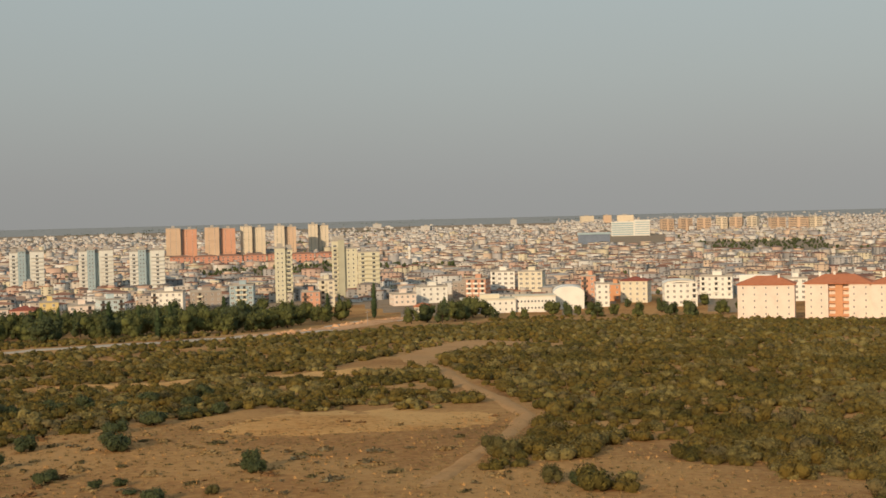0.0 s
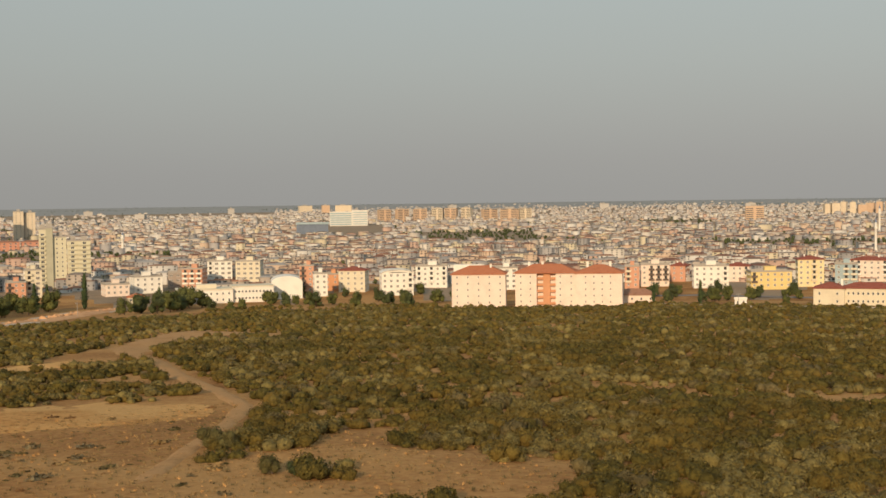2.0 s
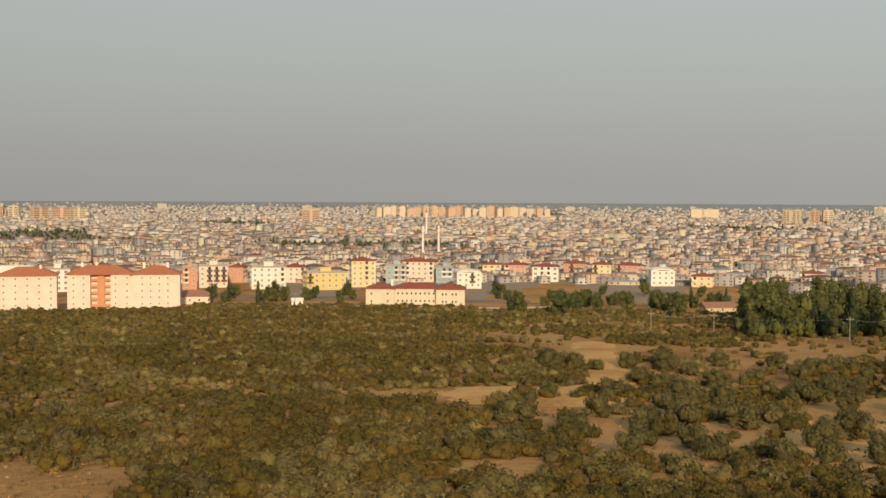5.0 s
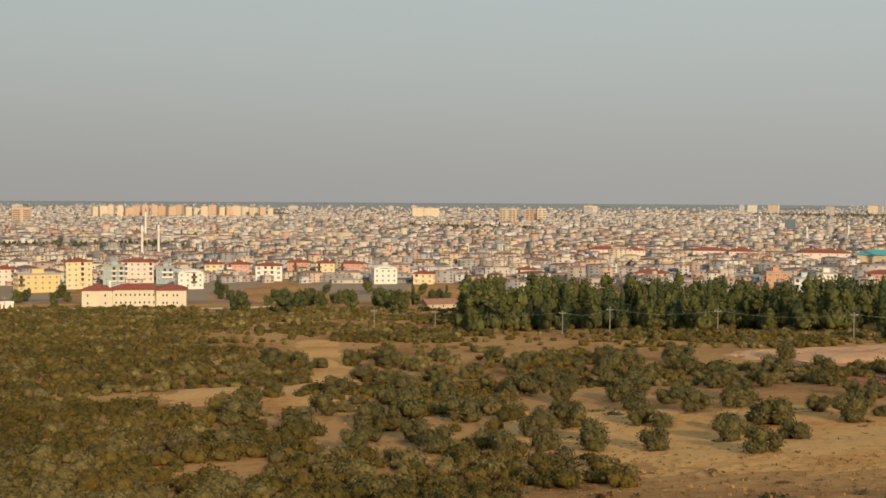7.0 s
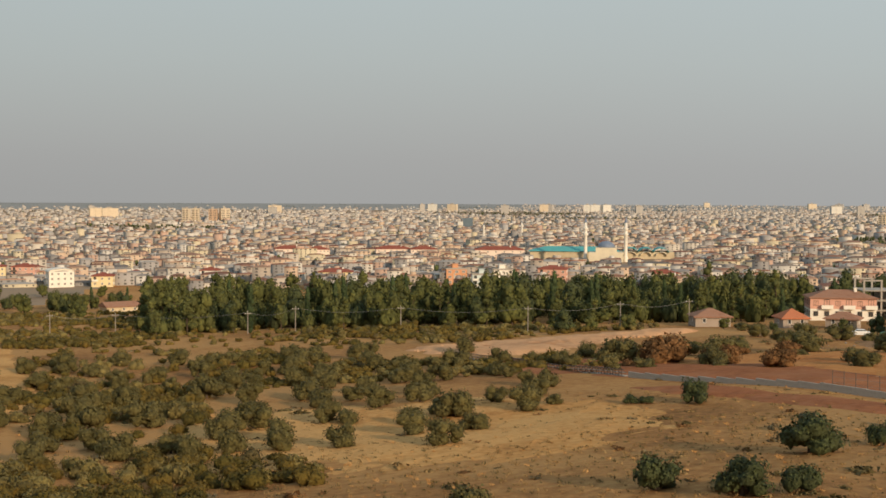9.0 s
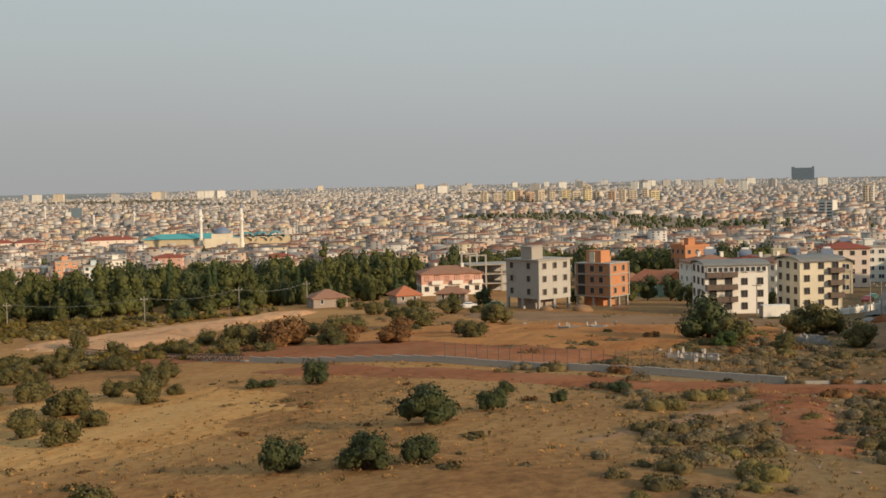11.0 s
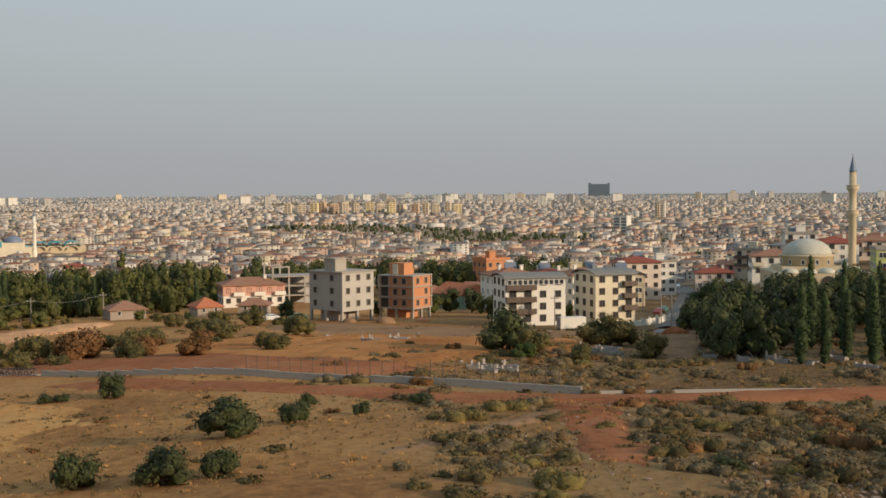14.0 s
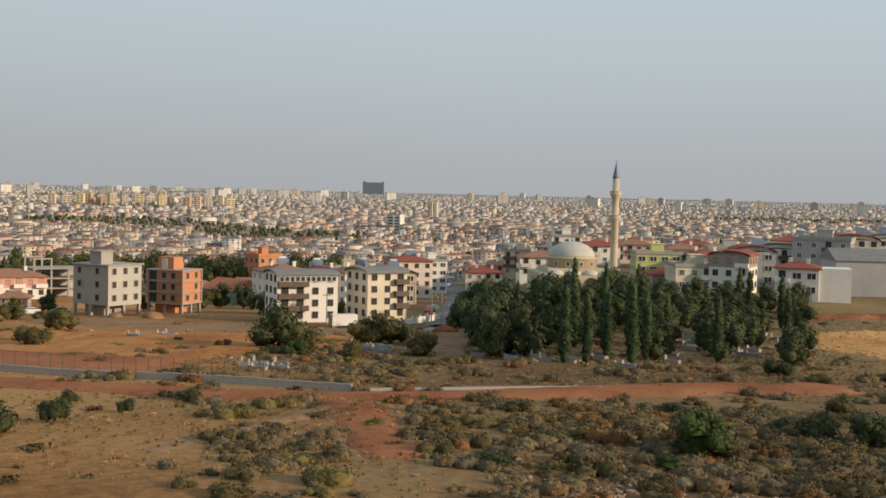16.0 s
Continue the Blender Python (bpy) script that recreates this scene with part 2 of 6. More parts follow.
# The grey for the randomly placed far blocks has distance haze mixed in
for key, c in dict(pink=(0.73, 0.60, 0.50), salmon=(0.55, 0.29, 0.19), orange_paint=(0.56, 0.28, 0.15), white=(0.73, 0.69, 0.61), cream=(0.63, 0.56, 0.42), yellow=(0.66, 0.50, 0.22), pale_yellow=(0.70, 0.58, 0.34), tower=(0.56, 0.52, 0.38), tower_dark=(0.40, 0.38, 0.28), tower_white=(0.62, 0.60, 0.54), blue_grey=(0.32, 0.40, 0.42), far_orange=(0.54, 0.385, 0.265), far_cream=(0.60, 0.505, 0.375), far_salmon=(0.52, 0.25, 0.17), grey=(0.40, 0.39, 0.37), taupe=(0.34, 0.28, 0.23), green=(0.23, 0.32, 0.24), teal=(0.10, 0.36, 0.36), rose=(0.60, 0.34, 0.26), sky_blue=(0.50, 0.575, 0.57), far_grey=(0.43, 0.405, 0.37), pale_grey=(0.43, 0.405, 0.36), stone=(0.52, 0.43, 0.29), lime=(0.50, 0.52, 0.20), hotel=(0.13, 0.17, 0.20), navy=(0.16, 0.19, 0.24)).items():
    M[key] = plaster(key, c)
M["terracotta"] = material("terracotta_tiles", [(0.34, 0.11, 0.055), (0.46, 0.17, 0.085), (0.40, 0.15, 0.08)], 0.5, 0.85, 0.4, 0.1, fine=8)
M["red_tiles"] = material("dark_red_tiles", [(0.20, 0.06, 0.04), (0.29, 0.09, 0.06), (0.25, 0.085, 0.06)], 0.5, 0.85, 0.4, 0.1, fine=8)
M["old_tiles"] = material("weathered_tiles", [(0.22, 0.11, 0.07), (0.32, 0.17, 0.11), (0.27, 0.16, 0.11)], 0.5, 0.9, 0.4, 0.1, fine=8)
M["grey_roof"] = material("grey_sheet_roof", [(0.17, 0.165, 0.15), (0.23, 0.22, 0.20)], 0.5, 0.7, 0.1, 0.2)
M["brick"] = material("hollow_brick", [(0.4264, 0.1767, 0.084), (0.5248, 0.2418, 0.1232), (0.4674, 0.2093, 0.1008)], 1.2, 0.95, 0.3, 0.1, fine=6)
M["lead"] = material("dome_lead", [(0.406, 0.392, 0.322), (0.518, 0.497, 0.42)], 0.6, 0.7, 0.1, 0.2)
M["slate_blue"] = material("spire_metal", [(0.13, 0.17, 0.24), (0.18, 0.22, 0.30)], 0.6, 0.5, 0.0, 0.4)
M["metal"] = material("painted_metal", [(0.22, 0.20, 0.18), (0.30, 0.27, 0.24)], 1.0, 0.5, 0.0, 0.4, metal=0.3)
M["pole"] = material("weathered_pole", [(0.24, 0.21, 0.18), (0.33, 0.29, 0.25)], 1.0, 0.85)
M["marble"] = material("grave_marble", [(0.24, 0.21, 0.185), (0.36, 0.325, 0.29)], 1.0, 0.7)
M["car_white"] = material("white_car_paint", [(0.70, 0.70, 0.68), (0.76, 0.76, 0.74)], 1.0, 0.25, 0.0, 0.5)
M["car_red"] = material("dark_red_car_paint", [(0.22, 0.05, 0.05), (0.26, 0.06, 0.06)], 1.0, 0.25, 0.0, 0.5)
M["car_green"] = material("green_car_paint", [(0.06, 0.16, 0.12), (0.08, 0.18, 0.14)], 1.0, 0.25, 0.0, 0.5)
M["rubber"] = material("tyre_rubber", [(0.02, 0.02, 0.02), (0.035, 0.035, 0.035)], 2.0, 0.9)


# ---- lie of the land ----
def smooth(a, b, v):
    v = np.clip((v - a) / (b - a), 0, 1)
    return v * v * (3 - 2 * v)


def drop(th, r):
    """How far the ground lies below the camera, at a bearing in degrees and a distance."""
    th, r = np.asarray(th, float), np.asarray(r, float)
    head = 20 - 5 * np.clip((th - 45) / 30, 0, 1)
    foot = head + 32.0
    d = np.where(r < 640, head + 0.05 * r, np.where(r < 900, foot, foot - (foot - 22) * np.clip((r - 900) / 4000, 0, 1)))
    shelf = 15 + 0.05 * np.minimum(r, 172) + 23.4 * smooth(420, 900, r)
    shelf = np.where(r > 900, d, shelf)
    w = smooth(95, 101, th) * (1 - smooth(150, 200, th))
    d = d + (shelf - d) * w
    near = 1.7 + (d - 1.7) * np.clip(r / 70, 0, 1) ** 0.6
    return np.where(r < 70, near, d)


def gz(x, y):
    r = np.hypot(x, y)
    th = np.degrees(np.arctan2(x, y))
    th = np.where(th < -100, th + 360, th)
    wave = 0.25 * np.sin(x * 0.061 + 1.3) * np.cos(y * 0.047) + 0.12 * np.sin(x * 0.17 + y * 0.13)
    return EYE - drop(th, r) + wave * np.clip(r / 100, 0, 1) * (r < 900)


def height(x, y):
    """The same height for one place, quicker."""
    r = math.hypot(x, y)
    th = math.degrees(math.atan2(x, y))
    if th < -100:
        th += 360
    if r < 75 or th > 94:
        return float(gz(x, y))
    head = 20 - 5 * min(1.0, max(0.0, (th - 45) / 30))
    foot = head + 32.0
    d = head + 0.05 * r if r < 640 else foot if r < 900 else foot - (foot - 22) * min(1.0, (r - 900) / 4000)
    wave = 0.25 * math.sin(x * 0.061 + 1.3) * math.cos(y * 0.047) + 0.12 * math.sin(x * 0.17 + y * 0.13)
    return EYE - d + (wave * min(1.0, r / 100) if r < 900 else 0.0)


def spot(th, r, up=0.0):
    """The place on the ground at a bearing (degrees, to the right of the first view) and a distance."""
    a = radians(th)
    x, y = r * math.sin(a), r * math.cos(a)
    return Vector((x, y, height(x, y) + up))


def at(th, r, turn=0.0, up=0.0):
    """A pose on the ground whose -Y side faces the hill top, turned by some degrees."""
    p = spot(th, r, up)
    return pose(p.x, p.y, p.z, 0, 0, -th + turn)


# ---- mesh helpers ----
def fast_mesh(name, verts, faces, mats, index=None, smooth_faces=True):
    """A mesh from arrays; faces all have the same number of corners."""
    me = bpy.data.meshes.new(name)
    verts, faces = np.asarray(verts, np.float32), np.asarray(faces, np.int32)
    me.vertices.add(len(verts))
    me.vertices.foreach_set("co", verts.ravel())
    me.loops.add(faces.size)
    me.loops.foreach_set("vertex_index", faces.ravel())
    me.polygons.add(len(faces))
    me.polygons.foreach_set("loop_start", np.arange(len(faces), dtype=np.int32) * faces.shape[1])
    if index is not None:
        me.polygons.foreach_set("material_index", np.asarray(index, np.int32))
    if faces.shape[1] == 3 and smooth_faces:
        me.polygons.foreach_set("use_smooth", np.ones(len(faces), bool))
    for m in mats:
        me.materials.append(m)
    me.update(calc_edges=True)
    return me


def part(name, bm, mat, parent, label="", m=None):
    """Links a bmesh as one mesh object under a thing or part."""
    me = bpy.data.meshes.new(name)
    bm.to_mesh(me)
    bm.free()
    for k in (mat if isinstance(mat, (list, tuple)) else [mat]):
        me.materials.append(k)
    return hang(name, me, parent, label, m)


def hang(name, me, parent, label="", m=None):
    ob = new(name, me)
    ob.parent = parent
    if m is not None:
        ob.matrix_basis = m
    if label:
        ob["label"] = label
    return ob


def thing(name, label, category, m, group="", kind=""):
    ob = new(name)
    ob.empty_display_size = 0.5
    ob.matrix_basis = m
    return tagged(ob, label, category, group, kind)


def box(bm, x0, x1, y0, y1, z0, z1, mi=0):
    v = [bm.verts.new((x, y, z)) for z in (z0, z1) for y in (y0, y1) for x in (x0, x1)]
    for q in ((0, 2, 3, 1), (4, 5, 7, 6), (0, 1, 5, 4), (1, 3, 7, 5), (3, 2, 6, 7), (2, 0, 4, 6)):
        bm.faces.new([v[k] for k in q]).material_index = mi
    return bm


def boxes(*specs):
    bm = bmesh.new()
    for s in specs:
        box(bm, *s)
    return bm


def hip(w, d, z, h, over=0.6, thick=0.25, ridge=None):
    """A hipped roof with a soffit; ridge 1 makes gables."""
    bm = bmesh.new()
    a, b = w / 2 + over, d / 2 + over
    along = w >= d
    ridge = ridge if ridge is not None else 0.0
    run = max(0.05, (a - b * (1 - ridge)) if along else (b - a * (1 - ridge)))
    lo = [bm.verts.new(p) for p in ((-a, -b, z - thick), (a, -b, z - thick), (a, b, z - thick), (-a, b, z - thick))]
    mid = [bm.verts.new(p) for p in ((-a, -b, z), (a, -b, z), (a, b, z), (-a, b, z))]
    top = [bm.verts.new(p) for p in (((-run, 0, z + h), (run, 0, z + h)) if along else ((0, -run, z + h), (0, run, z + h)))]
    bm.faces.new(lo[::-1])
    for k in range(4):
        bm.faces.new((lo[k], lo[(k + 1) % 4], mid[(k + 1) % 4], mid[k]))
    if along:
        for q in ((mid[0], mid[1], top[1], top[0]), (mid[2], mid[3], top[0], top[1]), (mid[1], mid[2], top[1]), (mid[3], mid[0], top[0])):
            bm.faces.new(q)
    else:
        for q in ((mid[1], mid[2], top[1], top[0]), (mid[3], mid[0], top[0], top[1]), (mid[0], mid[1], top[0]), (mid[2], mid[3], top[1])):
            bm.faces.new(q)
    return bm


def vault(w, d, z, h, over=0.4, thick=0.2, steps=10):
    """A shallow barrel roof whose arch shows on the -Y and +Y sides."""
    bm = bmesh.new()
    rows = []
    for y in (-d / 2 - over, d / 2 + over):
        up = [bm.verts.new((-(w / 2 + over) * math.cos(math.pi * k / steps), y, z + h * math.sin(math.pi * k / steps))) for k in range(steps + 1)]
        dn = [bm.verts.new((v.co.x, y, v.co.z - thick)) for v in up]
        rows.append((up, dn))
    (u0, d0), (u1, d1) = rows
    for k in range(steps):
        bm.faces.new((u0[k], u0[k + 1], u1[k + 1], u1[k]))
        bm.faces.new((d0[k + 1], d0[k], d1[k], d1[k + 1]))
        bm.faces.new((d0[k], d0[k + 1], u0[k + 1], u0[k]))
        bm.faces.new((d1[k + 1], d1[k], u1[k], u1[k + 1]))
    bmesh.ops.recalc_face_normals(bm, faces=bm.faces)
    return bm


def lathe(profile, n=20):
    """A turned body from (radius, height) pairs."""
    bm = bmesh.new()
    rings = [[bm.verts.new((r * math.cos(2 * math.pi * k / n), r * math.sin(2 * math.pi * k / n), z)) for k in range(n)] for r, z in profile]
    for a, b in zip(rings, rings[1:]):
        for k in range(n):
            f = bm.faces.new((a[k], a[(k + 1) % n], b[(k + 1) % n], b[k]))
            f.smooth = n > 10
    bm.faces.new(rings[-1])
    bm.faces.new(rings[0][::-1])
    return bm


# ---- ground ----
thetas = np.unique(np.concatenate([np.arange(-30, 122, 0.8), np.arange(122, 330, 4.0)]))
dists = np.unique(np.concatenate([[0.01, 3, 8, 20, 35, 50, 62], np.arange(70, 650, 3.5), np.geomspace(650, 4990, 46)]))
TH, RR = np.meshgrid(np.radians(thetas), dists, indexing="ij")
GX, GY = RR * np.sin(TH), RR * np.cos(TH)
gv = np.stack([GX, GY, gz(GX, GY)], -1).reshape(-1, 3)
nth, nr = len(thetas), len(dists)
ii, jj = np.meshgrid(np.arange(nth), np.arange(nr - 1), indexing="ij")
i2 = (ii + 1) % nth
gf = np.stack([ii * nr + jj, ii * nr + jj + 1, i2 * nr + jj + 1, i2 * nr + jj], -1).reshape(-1, 4)
town_edge = 700 - 200 * smooth(92, 99, thetas) + 60 * np.sin(thetas * 0.9)
# ground past 3400 m takes the woods colour paled for haze
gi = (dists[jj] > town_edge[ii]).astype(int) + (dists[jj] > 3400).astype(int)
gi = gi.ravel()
ground = new("ground", fast_mesh("ground", gv, gf, [M["grass"], M["town_ground"], M["hazed_woods"]], gi))
tagged(ground, "dry grassy hillside running down to a wide town plain", "ground", kind="structure")


def drape(name, label, category, points, mat, up=0.2, seed=1, ragged=0.25, step=1.6):
    """A strip laid on the ground along (bearing, distance, width) points, with ragged edges."""
    rng = random.Random(seed)
    pts = [(spot(t, r).to_2d(), w) for t, r, w in points]
    line = []
    for (a, wa), (b, wb) in zip(pts, pts[1:]):
        k = max(1, int((b - a).length / step))
        line += [(a.lerp(b, j / k), wa + (wb - wa) * j / k) for j in range(k)]
    line.append(pts[-1])
    bm = bmesh.new()
    prev = None
    soft = ragged >= 0.15
    m = 14 if soft else 4
    for k, (p, w) in enumerate(line):
        q = line[min(k + 1, len(line) - 1)][0] - line[max(k - 1, 0)][0]
        nrm = Vector((-q.y, q.x)).normalized()
        end = min(1.0, min(k, len(line) - 1 - k) * step / 10)
        row = []
        for j in range(m + 1):
            s = j / m * 2 - 1
            v = p + nrm * (s * w * (0.72 if soft else 0.5))
            if soft:
                rough = 0.9 * noise.noise((v.x * 0.10, v.y * 0.10, seed)) + 0.7 * noise.noise((v.x * 0.33, v.y * 0.33, seed + 5))
                z = up * 1.3 * min(1.0, 0.95 - 1.35 * abs(s) ** 2.4 + rough * (0.45 + ragged) - 1.3 * (1 - end)) - 0.03
                z = max(z, -0.9)
            else:
                z = up - (0.45 if j in (0, m) else 0)
            row.append(bm.verts.new((v.x, v.y, height(v.x, v.y) + z)))
        if prev:
            for j in range(m):
                bm.faces.new((prev[j], prev[j + 1], row[j + 1], row[j]))
        prev = row
    bmesh.ops.recalc_face_normals(bm, faces=bm.faces)
    me = bpy.data.meshes.new(name)
    bm.to_mesh(me)
    bm.free()
    me.materials.append(mat)
    return tagged(new(name, me), label, category, kind="structure")


drape("dirt_road", "pale unpaved road with broken edges across scrub", "road", [(-20.5, 446, 9), (-18.6, 448, 10), (-15.1, 458, 14), (-9.8, 478, 14), (-5.8, 517, 16), (-3.8, 585, 16), (-1.2, 655, 14)], M["road"], seed=2, ragged=0.15)
drape("rubble_bank", "orange spoil heaped along an unpaved road", "soil", [(-9.5, 478, 5), (-4.5, 536, 7), (-3.0, 590, 10), (-1.9, 650, 10)], M["pale_soil"], up=0.5, seed=3)
drape("footpath", "bare ochre footpath winding through dry grass and scrub", "path", [(-2.2, 114, 1.6), (-0.4, 126, 1.8), (2.7, 160, 2.0), (3.5, 183, 2.4), (2.3, 212, 2.6), (0.7, 238, 2.8), (-0.3, 276, 3.2), (-1.3, 306, 5), (-1.2, 329, 10), (1.5, 388, 18), (5.3, 368, 10)], M["track"], seed=4)
drape("grass_clearing", "field of golden dry grass between scrub", "grass", [(-11, 172, 12), (-6, 178, 26), (-2, 182, 30), (2.4, 185, 20)], M["gold_grass"], seed=5, ragged=0.5)
drape("grass_clearing", "strip of dry golden grass between rows of scrub", "grass", [(-18, 268, 8), (-15, 270, 15), (-12.5, 267, 12), (-6.3, 272, 12), (-2.3, 289, 10)], M["gold_grass"], up=0.35, seed=24, ragged=0.5)
drape("grass_clearing", "dry golden clearing among dense scrub", "grass", [(30.9, 186, 8), (33, 186, 26), (36, 188, 32), (38.6, 190, 22), (39.6, 210, 9), (39.1, 255, 8), (38.8, 329, 8)], M["gold_grass"], seed=6, ragged=0.5)
drape("grass_clearing", "golden dry grass slope with scattered olive trees", "grass", [(44, 140, 16), (50, 142, 36), (57, 138, 42), (64, 132, 34), (70, 128, 18)], M["gold_grass"], seed=7, ragged=0.5)
drape("earthwork", "pale bulldozed earth bank beside a track", "soil", [(56.6, 254, 10), (58.6, 258, 22), (60.6, 254, 30), (62.2, 264, 22), (64.7, 290, 15), (68, 304, 9), (70, 318, 5)], M["pale_soil"], up=0.7, seed=8)
drape("red_soil", "freshly dug dark red soil along a wall", "soil", [(60.5, 228, 10), (64, 214, 26), (68, 203, 30), (73, 187, 22), (79, 170, 15), (84, 162, 11)], M["red_soil"], up=0.45, seed=9)
drape("red_soil", "strip of bare red soil in front of a wall", "soil", [(66.5, 170, 6), (72, 156, 7), (80, 138, 8), (88, 130, 10), (96, 133, 8), (104, 146, 9), (110, 156, 9), (114, 168, 8)], M["red_soil"], up=0.3, seed=10)
drape("red_soil", "rutted red track climbing a scrubby slope", "soil", [(93.2, 84, 4), (92.2, 96, 4.5), (91.2, 108, 4), (90.4, 122, 6), (89.8, 132, 6)], M["red_soil"], seed=11, ragged=0.7)
drape("footpath", "faint sandy footpath across a grassy slope", "path", [(80, 93, 2.0), (84, 100, 2.2), (88, 112, 2.2), (90.5, 124, 2.5)], M["bare_soil"], seed=12)
drape("grass_clearing", "orange dry field below new houses", "grass", [(69.5, 228, 18), (73, 214, 42), (78.5, 206, 54), (83.5, 203, 58), (87.5, 205, 40), (92, 205, 20)], M["orange_field"], up=0.4, seed=13, ragged=0.5)
drape("bare_ground", "bare trodden earth in front of houses", "soil", [(76, 270, 14), (82, 252, 22), (88, 236, 24), (93, 232, 18), (97, 225, 8)], M["bare_soil"], seed=14, ragged=0.4)
drape("dirt_track", "worn pale track past a cemetery", "path", [(95.2, 262, 9), (95.0, 230, 7), (94.6, 205, 6), (95.0, 180, 4), (93.8, 165, 3)], M["bare_soil"], up=0.35, seed=15, ragged=0.2)
drape("street", "grey asphalt street running into the town", "road", [(94.7, 262, 10), (94.9, 300, 8.5), (95.15, 380, 8.5), (95.3, 470, 9), (94.9, 560, 9)], M["asphalt"], up=0.4, seed=16, ragged=0.03)
drape("grass_clearing", "dry straw-coloured field beside a cemetery", "grass", [(109.5, 212, 16), (113, 216, 40), (118, 220, 50)], M["gold_grass"], seed=17, ragged=0.3)
drape("red_soil", "low bank of red earth above a dry field", "soil", [(109.8, 262, 6), (113, 266, 8), (118, 268, 10)], M["red_soil"], up=0.8, seed=18)

# ---- plants ----
RNG = np.random.default_rng(7)


def ico(sub):
    bm = bmesh.new()
    bmesh.ops.create_icosphere(bm, subdivisions=sub, radius=1.0)
    v = np.array([p.co[:] for p in bm.verts])
    f = np.array([[q.index for q in p.verts] for p in bm.faces])
    bm.free()
    return v, f


ICO = {1: ico(1), 2: ico(2)}


def lobes_round(rng, n, spread=0.55, size=(0.45, 0.62), flat=0.85, lift=0.55):
    """Lobes of a bushy crown about 2 wide, sitting on z = 0."""
    out = []
    for k in range(n):
        a, q = rng.uniform(0, 2 * np.pi), spread * np.sqrt(rng.uniform(0.05, 1))
        s = rng.uniform(*size)
        out.append((q * np.cos(a), q * np.sin(a), lift * rng.uniform(0.7, 1.35) * (1.25 - 0.5 * q), s, s, s * flat))
    return np.array(out)


def crown(rng, lobes, leaves, leaf, core=1, shrink=0.86):
    """Leaf blades thrown over lobes, over dark lumpy cores. Triangles."""
    V, F, n = [], [], 0
    cv, cf = ICO[core]
    for lb in lobes:
        w = cv * (1 + rng.uniform(-0.16, 0.16, (len(cv), 1)))
        V.append(w * lb[3:] * shrink + lb[:3])
        F.append(cf + n)
        n += len(cv)
    area = lobes[:, 3] ** 2
    pick = rng.choice(len(lobes), leaves, p=area / area.sum())
    d = rng.normal(size=(leaves, 3))
    d[:, 2] = np.where(d[:, 2] < -0.35, -d[:, 2], d[:, 2])
    d /= np.linalg.norm(d, axis=1)[:, None]
    c = lobes[pick, :3] + d * lobes[pick, 3:] * (0.84 + 0.4 * rng.uniform(0, 1, (leaves, 1)) ** 1.6)
    u = np.cross(d, rng.normal(size=(leaves, 3)))
    u /= np.linalg.norm(u, axis=1)[:, None] + 1e-9
    w = np.cross(d, u) + d * rng.uniform(-0.7, 0.9, (leaves, 1))
    s = leaf * rng.uniform(0.6, 1.35, (leaves, 1))
    V.append(np.stack([c - u * s * 0.6, c + u * s * 0.6 + w * s * 0.15, c + w * s], 1).reshape(-1, 3))
    F.append(np.arange(3 * leaves).reshape(-1, 3) + n)
    return np.concatenate(V), np.concatenate(F)


def scatter_mesh(name, mats, templates, places):
    """One mesh of many plants: places rows of x, y, z, turn, width, height, template."""
    V, F, I, n = [], [], [], 0
    for x, y, z, a, w, h, k, *tone in places:
        v, f = templates[int(k)]
        c, s = np.cos(a) * w, np.sin(a) * w
        V.append(np.stack([v[:, 0] * c - v[:, 1] * s + x, v[:, 0] * s + v[:, 1] * c + y, v[:, 2] * h + z], 1))
        F.append(f + n)
        I.append(np.full(len(f), int(tone[0]) if tone else 0))
        n += len(v)
    return fast_mesh(name, np.concatenate(V), np.concatenate(F), mats, np.concatenate(I))


def field(rng, th0, th1, r0, r1, spacing, dens):
    """Loose grid of places between two bearings and distances, kept by dens(bearing, distance, patch)."""
    out = []
    r = r0
    while r < r1:
        step = np.degrees(spacing / r)
        for t in np.arange(th0, th1, step):
            tt, rr = t + rng.uniform(-0.5, 0.5) * step, r + rng.uniform(-0.5, 0.5) * spacing
            x, y = rr * np.sin(np.radians(tt)), rr * np.cos(np.radians(tt))
            p = noise.noise((x * 0.021, y * 0.021, 3.3)) + 0.6 * noise.noise((x * 0.06, y * 0.06, 8.1))
            if rng.uniform() < dens(tt, rr, p):
                out.append((x, y, rr))
        r += spacing
    return out


CLEAR = [  # bearing and distance along a line, half width
    ([(-20.5, 440), (-18.6, 442), (-15.1, 452), (-9.8, 472), (-5.8, 510), (-3.8, 580), (-1.2, 650)], 20),
    ([(-2.2, 114), (-0.4, 126), (2.7, 160), (3.5, 183), (2.3, 212), (0.7, 238), (-0.3, 276), (-1.3, 306)], 2.9),
    ([(-3.8, 292), (-1.2, 329), (1.5, 386)], 8),
    ([(1.5, 386), (5.3, 366)], 7),
    ([(-18, 266), (-12.5, 266)], 7),
    ([(-6.3, 270), (-2.3, 287)], 6),
    ([(8.9, 150), (7.8, 132)], 4.5),
    ([(16.5, 112), (17.0, 125)], 3.5),
    ([(31.0, 188), (34.0, 196), (37.7, 200)], 7),
    ([(33.9, 177), (37.7, 176)], 8),
    ([(38.8, 329), (39.05, 255), (39.8, 207), (43.9, 198)], 4),
    ([(50.4, 228), (52.4, 232)], 5),
    ([(34.3, 118), (34.8, 124)], 4),
    ([(56.8, 254), (58.6, 254), (60.6, 242), (62.4, 246), (64.7, 280), (68.2, 298)], 21),
]
LINES = []
